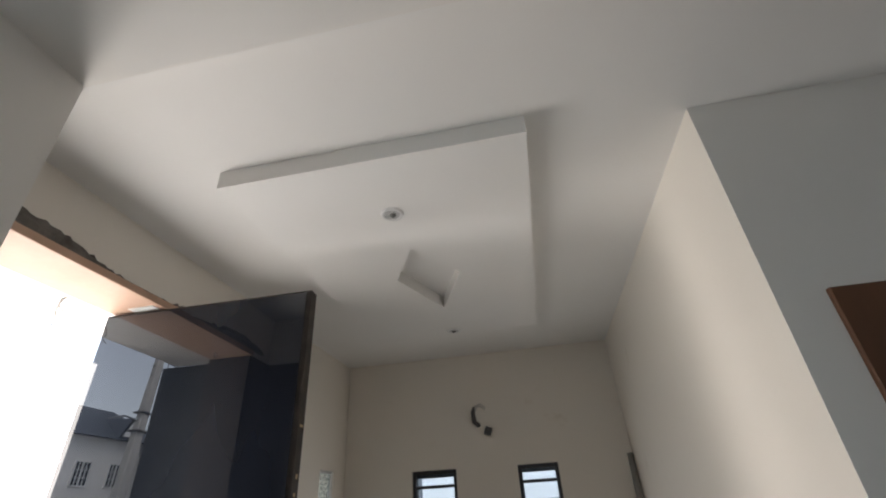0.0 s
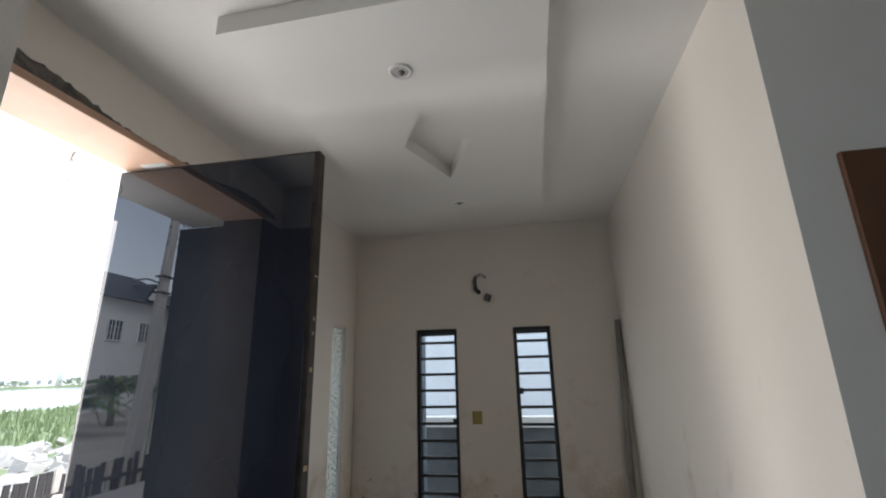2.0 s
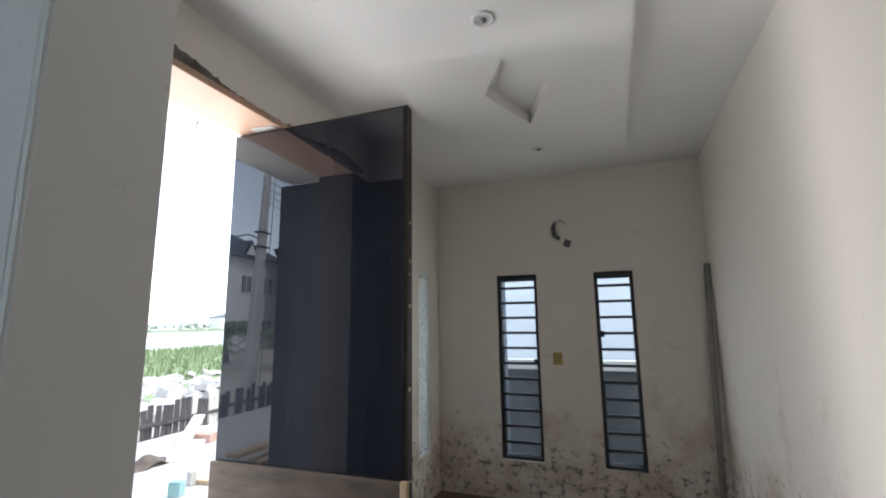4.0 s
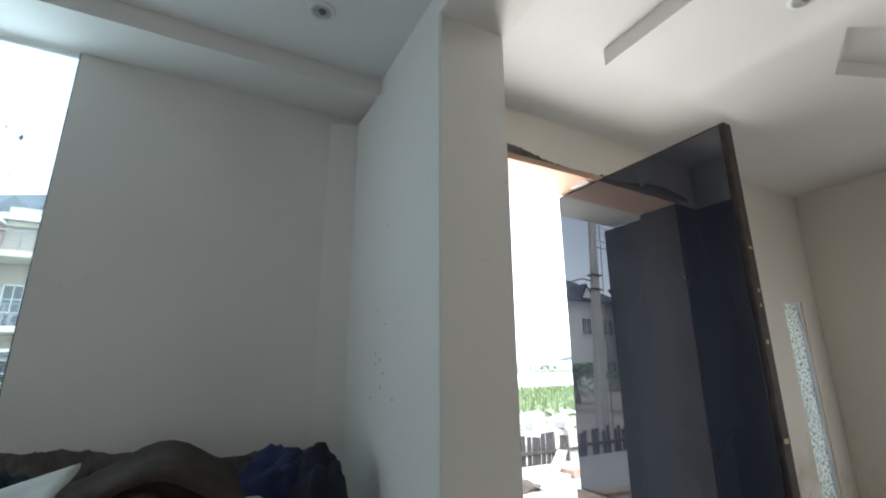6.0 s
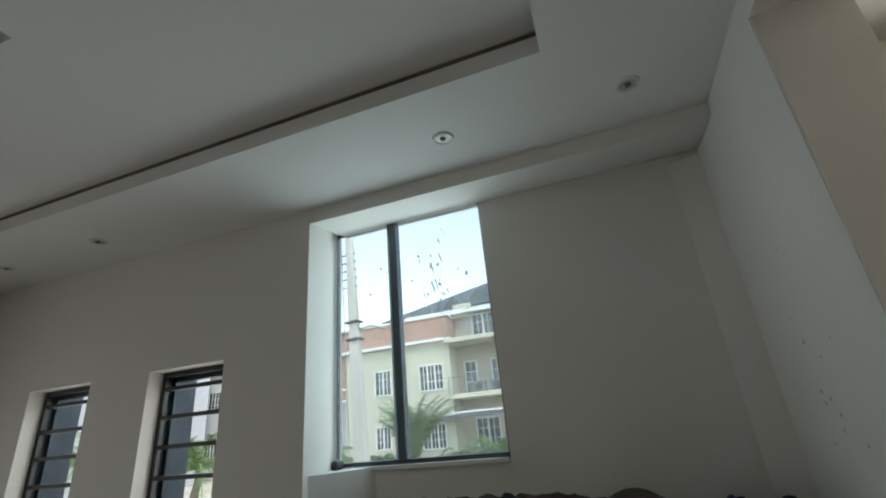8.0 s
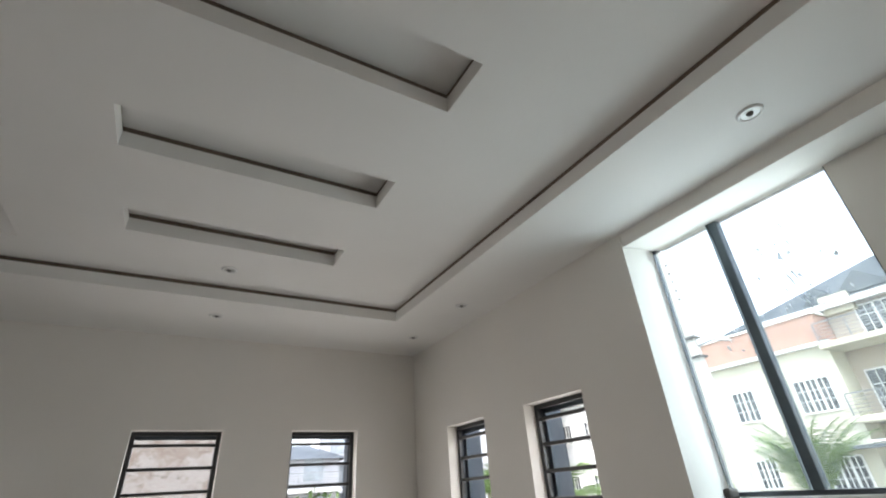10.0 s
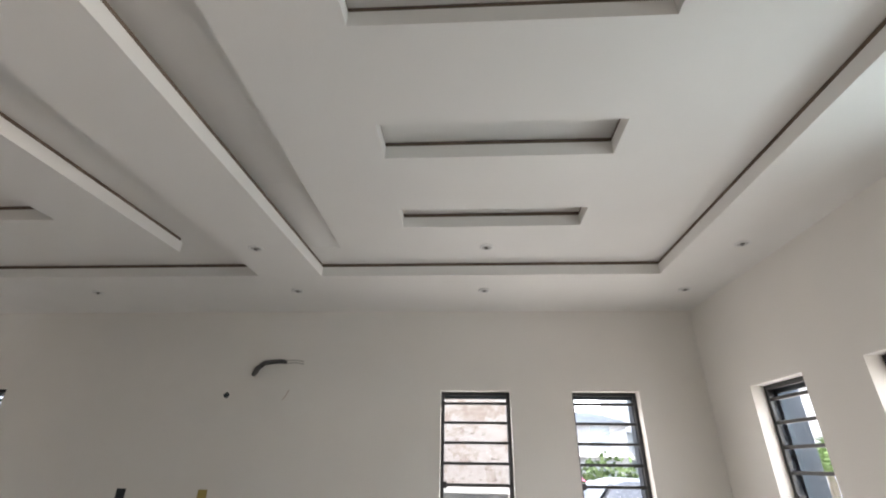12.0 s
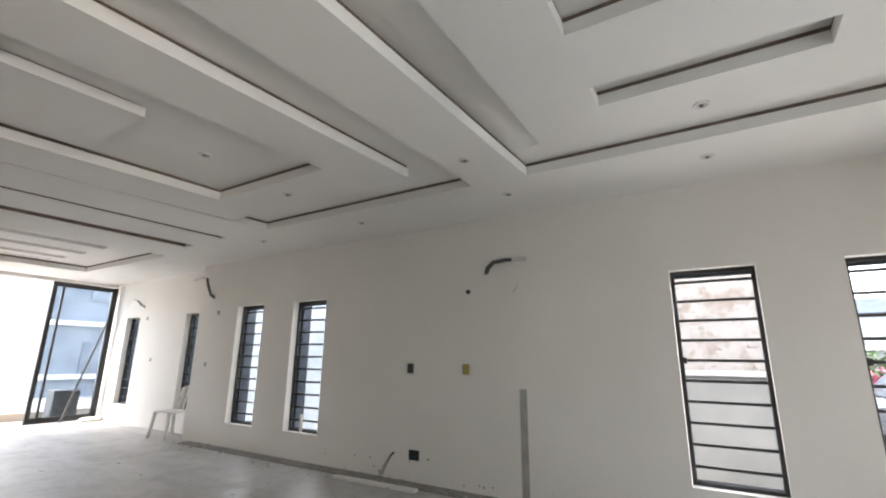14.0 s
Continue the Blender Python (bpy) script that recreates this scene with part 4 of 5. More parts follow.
def heap(name, at, size, seed, mat, label, folds=1.0, cat="cloth"):
    """A slumped bundle of cloth with folds and a flat underside."""
    bm = bmesh.new()
    bmesh.ops.create_icosphere(bm, subdivisions=5, radius=1.0)
    off = Vector((seed * 3.1, seed * 1.7, seed * 0.9))
    for v in bm.verts:
        d = v.co.copy()
        n = noise.fractal(d * 1.3 + off, 1.0, 2.0, 3)
        f = noise.noise(Vector((d.x * 2.2, d.y * 3.2, d.z * 1.6)) + off) * folds
        fine = noise.ridged_multi_fractal(d * 3.0 + off, 1.0, 2.0, 3, 1.0, 2.0) * 0.009 * folds
        r = 1 + 0.20 * n + 0.10 * f + fine
        v.co = Vector((d.x * size[0] * r, d.y * size[1] * r, max(0.0, (d.z + 0.35) / 1.35) * size[2] * r))
    return_ob = part(name, bm, mat, smooth=True)
    return_ob.location = at
    return tagged(return_ob, label, cat)


heap("jacket", (0.0, 4.86, 1.09), (0.15, 0.13, 0.245), 1, m_blue, "crumpled bright blue jacket on the ledge", 0.9)
heap("jacket", (0.10, 4.985, 1.05), (0.12, 0.125, 0.285), 2, m_navy, "dark navy jacket hanging over the ledge", 0.8)
heap("crumpled_cloth", (-0.12, 4.68, 1.09), (0.16, 0.20, 0.175), 3, m_drab, "heap of drab cloth on the ledge", 1.6)
heap("crumpled_cloth", (-0.06, 4.03, 1.09), (0.13, 0.12, 0.27), 5, m_navy, "dark crumpled bag on the ledge", 1.2)
heap("crumpled_cloth", (0.02, 3.88, 1.09), (0.12, 0.20, 0.20), 6, m_drab, "grey folded cloth on the ledge", 1.6)
heap("crumpled_cloth", (0.10, 4.80, 1.09), (0.12, 0.20, 0.12), 7, m_paper, "pale dusty sacking on the ledge", 1.2)
heap("crumpled_cloth", (0.05, 4.47, 1.09), (0.15, 0.22, 0.19), 8, m_drab, "grey bundle under the brown mat", 0.8)


def sheet(name, prof, x0, x1, thick, mat, label, category):
    """A limp sheet that follows a line of (y, z) points, with a thick front edge."""
    bm = bmesh.new()
    n = 10
    top, low = [], []
    for i in range(n + 1):
        s = i / n
        row = [(x0 + (x1 - x0) * s, y + 0.012 * math.sin(5 * s + 3 * y), z - 0.05 * s * s + 0.008 * math.sin(9 * y + 6 * s)) for y, z in prof]
        top.append([bm.verts.new(p) for p in row])
        low.append([bm.verts.new((p[0], p[1], p[2] - thick)) for p in row])
    m = len(prof)
    for i in range(n):
        for k in range(m - 1):
            bm.faces.new((top[i][k], top[i][k + 1], top[i + 1][k + 1], top[i + 1][k]))
            bm.faces.new((low[i][k], low[i + 1][k], low[i + 1][k + 1], low[i][k + 1]))
    for k in range(m - 1):
        bm.faces.new((top[0][k], low[0][k], low[0][k + 1], top[0][k + 1]))
        bm.faces.new((top[n][k], top[n][k + 1], low[n][k + 1], low[n][k]))
    for i in range(n):
        bm.faces.new((top[i][0], top[i + 1][0], low[i + 1][0], low[i][0]))
        bm.faces.new((top[i][-1], low[i][-1], low[i + 1][-1], top[i + 1][-1]))
    return tagged(part(name, bm, mat, smooth=True), label, category)


arch = [(4.06 + 0.045 * k, 1.235 + 0.135 * math.exp(-((4.06 + 0.045 * k - 4.50) / 0.19) ** 2) - (0.03 * max(0, k - 13) / 6)) for k in range(20)]
sheet("mat", arch, -0.16, 0.18, 0.022, m_brownc, "dark brown rubber mat arched over the rags", "mat")
pale = [(3.72 + 0.04 * k, 1.20 + 0.010 * k + (0.05 if k == 0 else 0)) for k in range(15)]
sheet("plastic_sheet", pale, 0.02, 0.20, 0.006, m_paper, "pale flexible plastic sheet lying on the rags", "sheet")

heap("crumpled_cloth", (13.98, -0.14, 0.0), (0.16, 0.20, 0.09), 11, m_paper, "pale crumpled cloth on the floor by the glass door", 1.2)

# ---- plastic chair ----
def chair():
    ob = thing("plastic_chair", (10.55, -0.02, 0), "white moulded plastic chair near the far wall", "chair")
    seat = bmesh.new()
    add_box(seat, -0.21, 0.21, -0.20, 0.20, 0.42, 0.445)
    part("seat", bev(seat, 0.012, 2), m_plastic, ob)
    for sx, sy in ((-1, 1), (1, 1), (-1, -1), (1, -1)):
        part("leg", tube(bmesh.new(), [(sx * 0.19, sy * 0.18, 0.43), (sx * 0.225, sy * 0.225, 0.0)], 0.034, 8, 0.026), m_plastic, ob, smooth=True)
    part("back_frame", tube(bmesh.new(), [(-0.19, -0.19, 0.43), (-0.20, -0.24, 0.62), (-0.17, -0.28, 0.80), (0.0, -0.30, 0.845), (0.17, -0.28, 0.80), (0.20, -0.24, 0.62), (0.19, -0.19, 0.43)], 0.022, 8), m_plastic, ob, smooth=True)
    for x in (-0.11, 0.0, 0.11):
        part("back_slat", tube(bmesh.new(), [(x, -0.19, 0.44), (x, -0.25, 0.64), (x, -0.293, 0.84)], 0.03, 8), m_plastic, ob, smooth=True)
    return ob


chair().matrix_world = pose(10.62, -0.03, 0, 0, 0, 8)

# ---- outdoors: ground ----
GZ = -0.35
bm = bmesh.new()
vs = [bm.verts.new(p) for p in ((-600, -600, GZ - 0.02), (600, -600, GZ - 0.02), (600, 600, GZ - 0.02), (-600, 600, GZ - 0.02))]
bm.faces.new(vs)
tagged(part("ground", bm, m_earth), "sandy pale ground round the house", "ground", kind="structure")
tagged(part("pavement", boxes((-5.2, -0.40, -2.4, 12.0, GZ - 0.2, -0.12)), m_conc), "bright concrete apron outside the entrance", "pavement", kind="structure")
tagged(part("pavement_far", boxes((14.5, 22.0, -4, 9, GZ - 0.2, -0.06)), m_conc), "pale concrete terrace beyond the glass door", "pavement", kind="structure")
tagged(part("kerb_step", boxes((15.6, 15.9, -4, 9, -0.06, 0.12)), m_pink), "low step on the far terrace", "step", kind="structure")
tagged(part("grass", boxes((-34, -8.5, 11.0, 60, GZ - 0.2, GZ + 0.02)), m_grass), "river-side grass field", "grass", kind="stuff")
tagged(part("water", boxes((-130, -34, -20, 190, GZ - 0.2, GZ + 0.03)), m_water), "pale river beyond the grass", "water", kind="structure")
tagged(part("grass_far_bank", boxes((-160, -130, -20, 220, GZ - 0.2, GZ + 0.5)), m_grass), "green far river bank", "grass", kind="stuff")
# grass blades
bm = bmesh.new()
rs = random.Random(12)
for k in range(5200):
    x, y = -rs.uniform(13, 33), rs.uniform(13, 40)
    h, w, a = rs.uniform(0.25, 0.6), rs.uniform(0.03, 0.07), rs.uniform(0, 3.14)
    dx, dy = math.cos(a) * w, math.sin(a) * w
    v = [bm.verts.new((x - dx, y - dy, GZ)), bm.verts.new((x + dx, y + dy, GZ)), bm.verts.new((x + rs.uniform(-0.15, 0.15), y + rs.uniform(-0.15, 0.15), GZ + h))]
    bm.faces.new(v)
tagged(part("grass_blades", bm, m_grass), "tall river-side grass", "grass", kind="stuff")
# rubble heap
bm = bmesh.new()
for k in range(420):
    x, y = -rs.uniform(7.2, 13.5), rs.uniform(10.5, 21)
    s = rs.uniform(0.08, 0.32)
    z = GZ + 0.35 * max(0, noise.noise(Vector((x * 0.4, y * 0.4, 0))) + 0.4)
    add_box(bm, -s, s, -s * rs.uniform(0.4, 1), s * rs.uniform(0.4, 1), -s * 0.3, s * 0.3, pose(x, y, z, rs.uniform(-30, 30), rs.uniform(-30, 30), rs.uniform(0, 180)))
tagged(part("rubble", bm, m_rubble), "pale broken rubble beyond the fence", "rubble", kind="stuff")

# paling fence on a low wall
fence = thing("fence", (-5.4, 9.2, 0), "dark uneven paling fence on a low wall", "fence")
part("base_wall", bev(boxes((-0.1, 0.1, -13.0, 5.0, GZ, -0.16)), 0.01, 1), m_fencewall, fence, "low grey base wall")
rs = random.Random(21)
for k in range(150):
    y = -12.6 + k * 0.116
    bm = bmesh.new()
    h = rs.uniform(0.27, 0.42)
    v = add_box(bm, -0.012, 0.012, -rs.uniform(0.032, 0.05), 0.046, -0.18, h, pose(0, 0, 0, rs.uniform(-3, 3), 0, 0))
    ob = part("paling", bm, m_fence if rs.random() < 0.78 else m_plank, fence)
    ob.location = (rs.uniform(-0.02, 0.02), y, 0)
part("rail", boxes((0.015, 0.05, -12.7, 4.7, 0.03, 0.09)), m_fence, fence)


def plank(at, rot, size, mat, label, name="plank"):
    bm = bmesh.new()
    add_box(bm, -size[0] / 2, size[0] / 2, -size[1] / 2, size[1] / 2, 0, size[2])
    ob = tagged(part(name, bev(bm, 0.006, 1), mat), label, name.replace("_", " "), "timber offcuts")
    ob.matrix_world = pose(*at, *rot)


plank((-4.34, 9.87, 0.0), (0, -8.1, 129.7), (1.80, 0.17, 0.035), m_plank, "bleached plank leaning on the foot of the fence")
plank((-4.25, 9.98, -0.10), (0, -1.9, 133.2), (1.85, 0.20, 0.035), m_plank, "bleached plank lying on the apron")
plank((-2.60, 8.76, -0.118), (0, 0, 8), (0.55, 0.07, 0.05), m_saw, "short sawn timber on the apron")
plank((-4.30, 10.15, -0.118), (0, 0, 15), (0.30, 0.22, 0.12), m_brick, "reddish block beside the fence", "block")
plank((-4.15, 10.75, -0.118), (0, 0, 5), (0.6, 0.45, 0.20), m_white, "pale block beside the fence", "block")
plank((-2.70, 8.38, -0.118), (0, 0, 20), (0.13, 0.10, 0.15), m_teal, "small teal offcut on the apron", "block")
plank((-2.83, 8.67, -0.118), (0, 0, -10), (0.09, 0.07, 0.15), m_rubble, "small grey offcut on the apron", "block")
curl = [(8.72 + 0.035 * k, -0.10 + 0.11 * math.exp(-((k - 8) / 4.5) ** 2)) for k in range(17)]
sheet("bent_board", curl, -4.05, -3.80, 0.012, m_board, "curled brown board lying on the apron", "board")
for k in range(5):
    plank((-2.2 - 0.05 * k, 2.6 + 0.04 * k, -0.115 + 0.05 * k), (0, 0, 84 + 3 * k), (2.6, 0.18, 0.045), m_plank if k % 2 else m_saw, "stacked sawn plank outside the wall")


# ---- outdoors: house across the street ----
def far_window(parent, x, y0, y1, z0, z1, cols):
    w = part("window", boxes((x, x + 0.10, y0 - 0.07, y1 + 0.07, z0 - 0.07, z0), (x, x + 0.10, y0 - 0.07, y1 + 0.07, z1, z1 + 0.07), (x, x + 0.10, y0 - 0.07, y0, z0, z1), (x, x + 0.10, y1, y1 + 0.07, z0, z1)), m_white, parent)
    part("pane", boxes((x, x + 0.02, y0, y1, z0, z1)), m_pane, w, "dark glass")
    bm = bmesh.new()
    for k in range(1, cols * 2):
        y = y0 + (y1 - y0) * k / (cols * 2)
        t = 0.05 if k % 2 == 0 else 0.018
        add_box(bm, x + 0.02, x + 0.07, y - t, y + t, z0, z1)
    for k in (1, 2):
        z = z0 + (z1 - z0) * k / 3
        add_box(bm, x + 0.02, x + 0.065, y0, y1, z - 0.018, z + 0.018)
    part("glazing_bar", bm, m_white, w)


def railing(parent, x, y0, y1, z, h=0.95):
    r = part("railing", boxes((x - 0.03, x + 0.03, y0, y1, z + h, z + h + 0.06)), m_rail, parent)
    bm = bmesh.new()
    for k in range(1, 6):
        add_box(bm, x - 0.015, x + 0.015, y0, y1, z + h * k / 6 - 0.015, z + h * k / 6 + 0.015)
    part("rail", bm, m_rail, r)
    n = max(2, int((y1 - y0) / 1.2))
    for k in range(n + 1):
        y = y0 + (y1 - y0) * k / n
        ob = part("rail_post", boxes((x - 0.025, x + 0.025, y - 0.025, y + 0.025, z, z + h)), m_rail, parent)


house = thing("house", (0, 0, GZ), "three-storey cream house with orange parapet and balconies", "house")
house.location.z = 0
HX = -25.0
part("wall", boxes((HX - 8, HX, -12.2, -4.7, GZ, 6.85)), m_cream, house, "cream rendered wall")
part("wing_wall", boxes((HX - 8, HX - 0.2, -15.8, -12.2, GZ, 3.9)), m_greyhouse, house, "pale grey lower wing")
part("wing_cladding", boxes((HX - 8, HX - 0.15, -15.8, -12.2, 3.9, 8.4)), m_orange, house, "orange clad upper wing")
bm = bmesh.new()
for z in (3.85, 4.6, 6.9, 7.0):
    add_box(bm, HX - 0.2, HX - 0.02, -15.8, -12.2, z - 0.06, z + 0.06)
for y in (-15.5, -13.6):
    add_box(bm, HX - 0.2, HX - 0.03, y - 0.06, y + 0.06, 3.9, 6.9)
part("wing_trim", bm, m_white, house, "white trim grid")
part("parapet", boxes((HX - 8, HX + 0.06, -12.2, -4.72, 7.0, 8.42)), m_orange, house, "orange brick parapet")
part("cornice", boxes((HX - 8, HX + 0.35, -12.4, -4.5, 6.83, 7.0), (HX - 8, HX + 0.15, -15.8, -4.6, 8.42, 8.54)), m_white, house, "white cornice")
part("bay_wall", boxes((HX - 8, HX - 1.6, -4.7, 9.0, GZ, 9.0)), m_pink, house, "beige recessed bay wall")
for z in (3.35, 6.72):
    bal = part("balcony", bev(boxes((HX - 1.6, HX + 0.45, -4.9, 6.0, z - 0.16, z + 0.12)), 0.04, 1), m_cream, house)
    railing(bal, HX + 0.38, -4.8, 5.9, z + 0.12)
far_window(house, HX, -6.78, -5.25, 3.92, 5.38, 3)
far_window(house, HX, -9.95, -8.85, 3.94, 5.40, 2)
far_window(house, HX, -6.78, -5.35, 0.58, 1.88, 3)
far_window(house, HX, -9.95, -9.0, 0.75, 1.98, 2)
far_window(house, HX - 1.6, -4.2, -3.5, 3.6, 5.5, 1)
far_window(house, HX - 1.6, -2.4, -1.2, 3.6, 5.5, 2)
far_window(house, HX - 1.6, -3.4, -2.0, 7.1, 8.5, 2)
far_window(house, HX - 0.2, -15.6, -13.8, 0.6, 2.2, 2)
far_window(house, HX - 1.6, -3.8, -2.4, 0.3, 2.0, 2)
part("canopy", boxes((HX, HX + 1.6, -7.5, 3.0, 2.15, 2.28)), m_roof, house, "dark canopy over the ground floor")
# hipped roof
bm = bmesh.new()
x0, x1, y0, y1, zr = HX - 9, HX - 1.0, -10.0, 9.5, 8.9
lo = [bm.verts.new(p) for p in ((x1, y0, zr), (x1, y1, zr), (x0, y1, zr), (x0, y0, zr))]
r0, r1 = bm.verts.new(((x0 + x1) / 2, -2.6, 11.7)), bm.verts.new(((x0 + x1) / 2, 2.5, 11.7))
bm.faces.new((lo[0], lo[1], r1, r0)), bm.faces.new((lo[1], lo[2], r1)), bm.faces.new((lo[2], lo[3], r0, r1)), bm.faces.new((lo[3], lo[0], r0)), bm.faces.new(lo)
part("roof", bm, m_roof, house, "dark grey hipped roof")
# gablet, vents and clutter on the roof and the upper terrace
bm = bmesh.new()
for y, w, z in ((-4.6, 0.9, 9.5), (-2.7, 1.2, 9.7)):
    p = [bm.verts.new(q) for q in ((HX - 1.3, y - w, z - 0.5), (HX - 1.3, y + w, z - 0.5), (HX - 1.3, y, z + 0.55), (HX - 4.2, y, z + 0.6), (HX - 4.2, y - w, z - 0.1), (HX - 4.2, y + w, z - 0.1))]
    bm.faces.new((p[0], p[1], p[2])), bm.faces.new((p[0], p[2], p[3], p[4])), bm.faces.new((p[1], p[5], p[3], p[2]))
part("gablet", bm, m_roof, house, "dark roof gablets")
for y, z, h in ((-8.9, 8.5, 0.55), (-7.9, 8.5, 0.8), (-7.1, 8.55, 0.45), (-6.0, 8.8, 0.6)):
    part("vent_pipe", tube(bmesh.new(), [(HX - 0.9, y, z), (HX - 0.9, y + 0.02, z + h)], 0.05, 6), m_rail, house)
part("stair_box", boxes((HX - 3.0, HX - 1.2, -4.6, -3.3, 8.4, 9.35)), m_cream, house, "cream box on the upper terrace")
for y in (-3.05, -1.9):
    unit = part("air_conditioner", bev(boxes((HX - 0.55, HX - 0.15, y - 0.42, y + 0.42, 3.50, 4.12)), 0.03, 1), m_rail, house, "grey outdoor air-conditioner unit")
    bm = bmesh.new()
    bmesh.ops.create_cone(bm, cap_ends=True, segments=18, radius1=0.24, radius2=0.24, depth=0.03, matrix=pose(HX - 0.14, y, 3.81, 0, 90, 0))
    part("grille", bm, m_pane, unit)
part("awning", boxes((HX + 0.02, HX + 1.3, -4.4, -1.5, 2.35, 2.45)), m_white, house, "white awning over the ground floor")
part("roof_tank", bev(boxes((HX - 2.4, HX - 1.4, -8.6, -7.9, 8.5, 8.85)), 0.1, 2), m_roof, house)
part("fascia", boxes((HX - 1.05, HX - 0.85, -8.0, 9.5, 8.65, 8.93)), m_white, house, "white fascia")


# more houses along the street and on the far bank
def plain_house(at, w, d, h, mat, label, rz=0, floors=2, roof=True, rise=2.2, rails=()):
    ob = thing("house", at, label, "house", "distant houses", rz=rz)
    part("wall", boxes((-d / 2, d / 2, -w / 2, w / 2, 0, h)), mat, ob)
    if roof:
        bm = bmesh.new()
        lo = [bm.verts.new(p) for p in ((d / 2 + 0.4, -w / 2 - 0.4, h), (d / 2 + 0.4, w / 2 + 0.4, h), (-d / 2 - 0.4, w / 2 + 0.4, h), (-d / 2 - 0.4, -w / 2 - 0.4, h))]
        r0, r1 = bm.verts.new((0, -w / 4, h + rise)), bm.verts.new((0, w / 4, h + rise))
        bm.faces.new((lo[0], lo[1], r1, r0)), bm.faces.new((lo[1], lo[2], r1)), bm.faces.new((lo[2], lo[3], r0, r1)), bm.faces.new((lo[3], lo[0], r0)), bm.faces.new(lo)
        part("roof", bm, m_roof, ob, "dark hipped roof")
    for z in rails:
        slab = part("balcony", boxes((d / 2, d / 2 + 0.9, -w / 2, w / 2, z - 0.2, z)), m_white, ob, "white balcony slab")
        railing(slab, d / 2 + 0.85, -w / 2, w / 2, z, 0.85)
    n = max(2, int(w / 3))
    for f in range(floors):
        for k in range(n):
            y = -w / 2 + (k + 0.5) * w / n
            z = 0.9 + f * h / floors
            part("window", boxes((d / 2, d / 2 + 0.05, y - 0.6, y + 0.6, z, z + 1.3)), m_panepale, ob)
            part("window", boxes((-d / 2 - 0.05, -d / 2, y - 0.6, y + 0.6, z, z + 1.3)), m_panepale, ob)
    return ob


plain_house((-17.5, -30, GZ), 18, 8, 8.0, m_greyhouse, "pale grey two-storey house at the street corner", 55)
plain_house((-5.2, -31, GZ), 6.5, 7, 4.3, m_greyhouse, "pale house with a low dark hipped roof behind the yard", 82, 2, True, 1.15, (0.9, 2.6))
plain_house((-11.5, -33, GZ), 6, 7, 4.0, m_greyhouse, "pale terrace with dark roof behind the yard", 76, 2, True, 0.9, (2.5,))
plain_house((6, -30, GZ), 14, 9, 6.2, m_white, "pale house behind the neighbour", 95)
terrace_house = plain_house((26.5, -6.6, GZ), 10, 9, 5.5, m_bluewall, "grey-blue house beyond the far terrace")
for z in (0.9, 2.75, 4.6):
    part("ledge", boxes((-4.75, -4.5, -5.0, 5.0, z, z + 0.16)), m_white, terrace_house, "white ledge along the facade")
for k, (x, y, w, h) in enumerate(((-140, 95, 40, 3.4), (-140, 150, 34, 4.6), (-142, 45, 30, 3.0), (-141, 190, 26, 3.2), (-140, 122, 10, 5.6))):
    plain_house((x, y, GZ), w, 9, h, m_white, "low pale building on the far river bank", 0, 1, k in (1, 3))

gabled = thing("house", (-28.5, -21.0, GZ), "white two-storey house with dark hipped roof and gablet", "house", "street houses")
part("wall", boxes((-3.3, 3.3, -4.6, 4.6, 0, 7.4)), m_white, gabled)
bm = bmesh.new()
lo = [bm.verts.new(p) for p in ((3.8, -5.0, 7.4), (3.8, 5.0, 7.4), (-3.8, 5.0, 7.4), (-3.8, -5.0, 7.4))]
r0, r1 = bm.verts.new((0, -2.0, 9.9)), bm.verts.new((0, 2.0, 9.9))
bm.faces.new((lo[0], lo[1], r1, r0)), bm.faces.new((lo[1], lo[2], r1)), bm.faces.new((lo[2], lo[3], r0, r1)), bm.faces.new((lo[3], lo[0], r0)), bm.faces.new(lo)
part("roof", bm, m_roof, gabled, "dark hipped roof")
bm = bmesh.new()
g = [bm.verts.new(p) for p in ((3.7, -0.9, 7.5), (3.7, 0.9, 7.5), (3.7, 0.0, 8.9), (0.6, 0.0, 8.9))]
bm.faces.new((g[0], g[2], g[3])), bm.faces.new((g[1], g[3], g[2]))
part("gablet_roof", bm, m_roof, gabled)
bm = bmesh.new()
bm.faces.new([bm.verts.new(p) for p in ((3.72, -0.62, 7.62), (3.72, 0.62, 7.62), (3.72, 0.0, 8.6))])
part("gablet_front", bm, m_white, gabled, "white gablet front")
for y in (-2.6, 0.0, 2.6):
    for z in (1.0, 4.6):
        far_window(gabled, 3.3, y - 0.55, y + 0.55, z, z + 1.3, 2)
# utility pole
pole = thing("utility_pole", (-5.95, -0.03, GZ), "tapered concrete utility pole with cables", "pole")
pole.matrix_world = pose(-5.95, -0.03, GZ, 3.0, 0, 0)
bm = bmesh.new()
lo = [bm.verts.new(p) for p in ((-0.10, -0.16, 0), (0.10, -0.16, 0), (0.10, 0.16, 0), (-0.10, 0.16, 0))]
hi = [bm.verts.new(p) for p in ((-0.05, -0.055, 7.6), (0.05, -0.055, 7.6), (0.05, 0.055, 7.6), (-0.05, 0.055, 7.6))]
bm.faces.new(lo), bm.faces.new(hi)
for i in range(4):
    bm.faces.new((lo[i], lo[(i + 1) % 4], hi[(i + 1) % 4], hi[i]))
bmesh.ops.bevel(bm, geom=bm.edges[:], offset=0.02, segments=1, affect="EDGES")
part("shaft", bm, m_pole, pole)
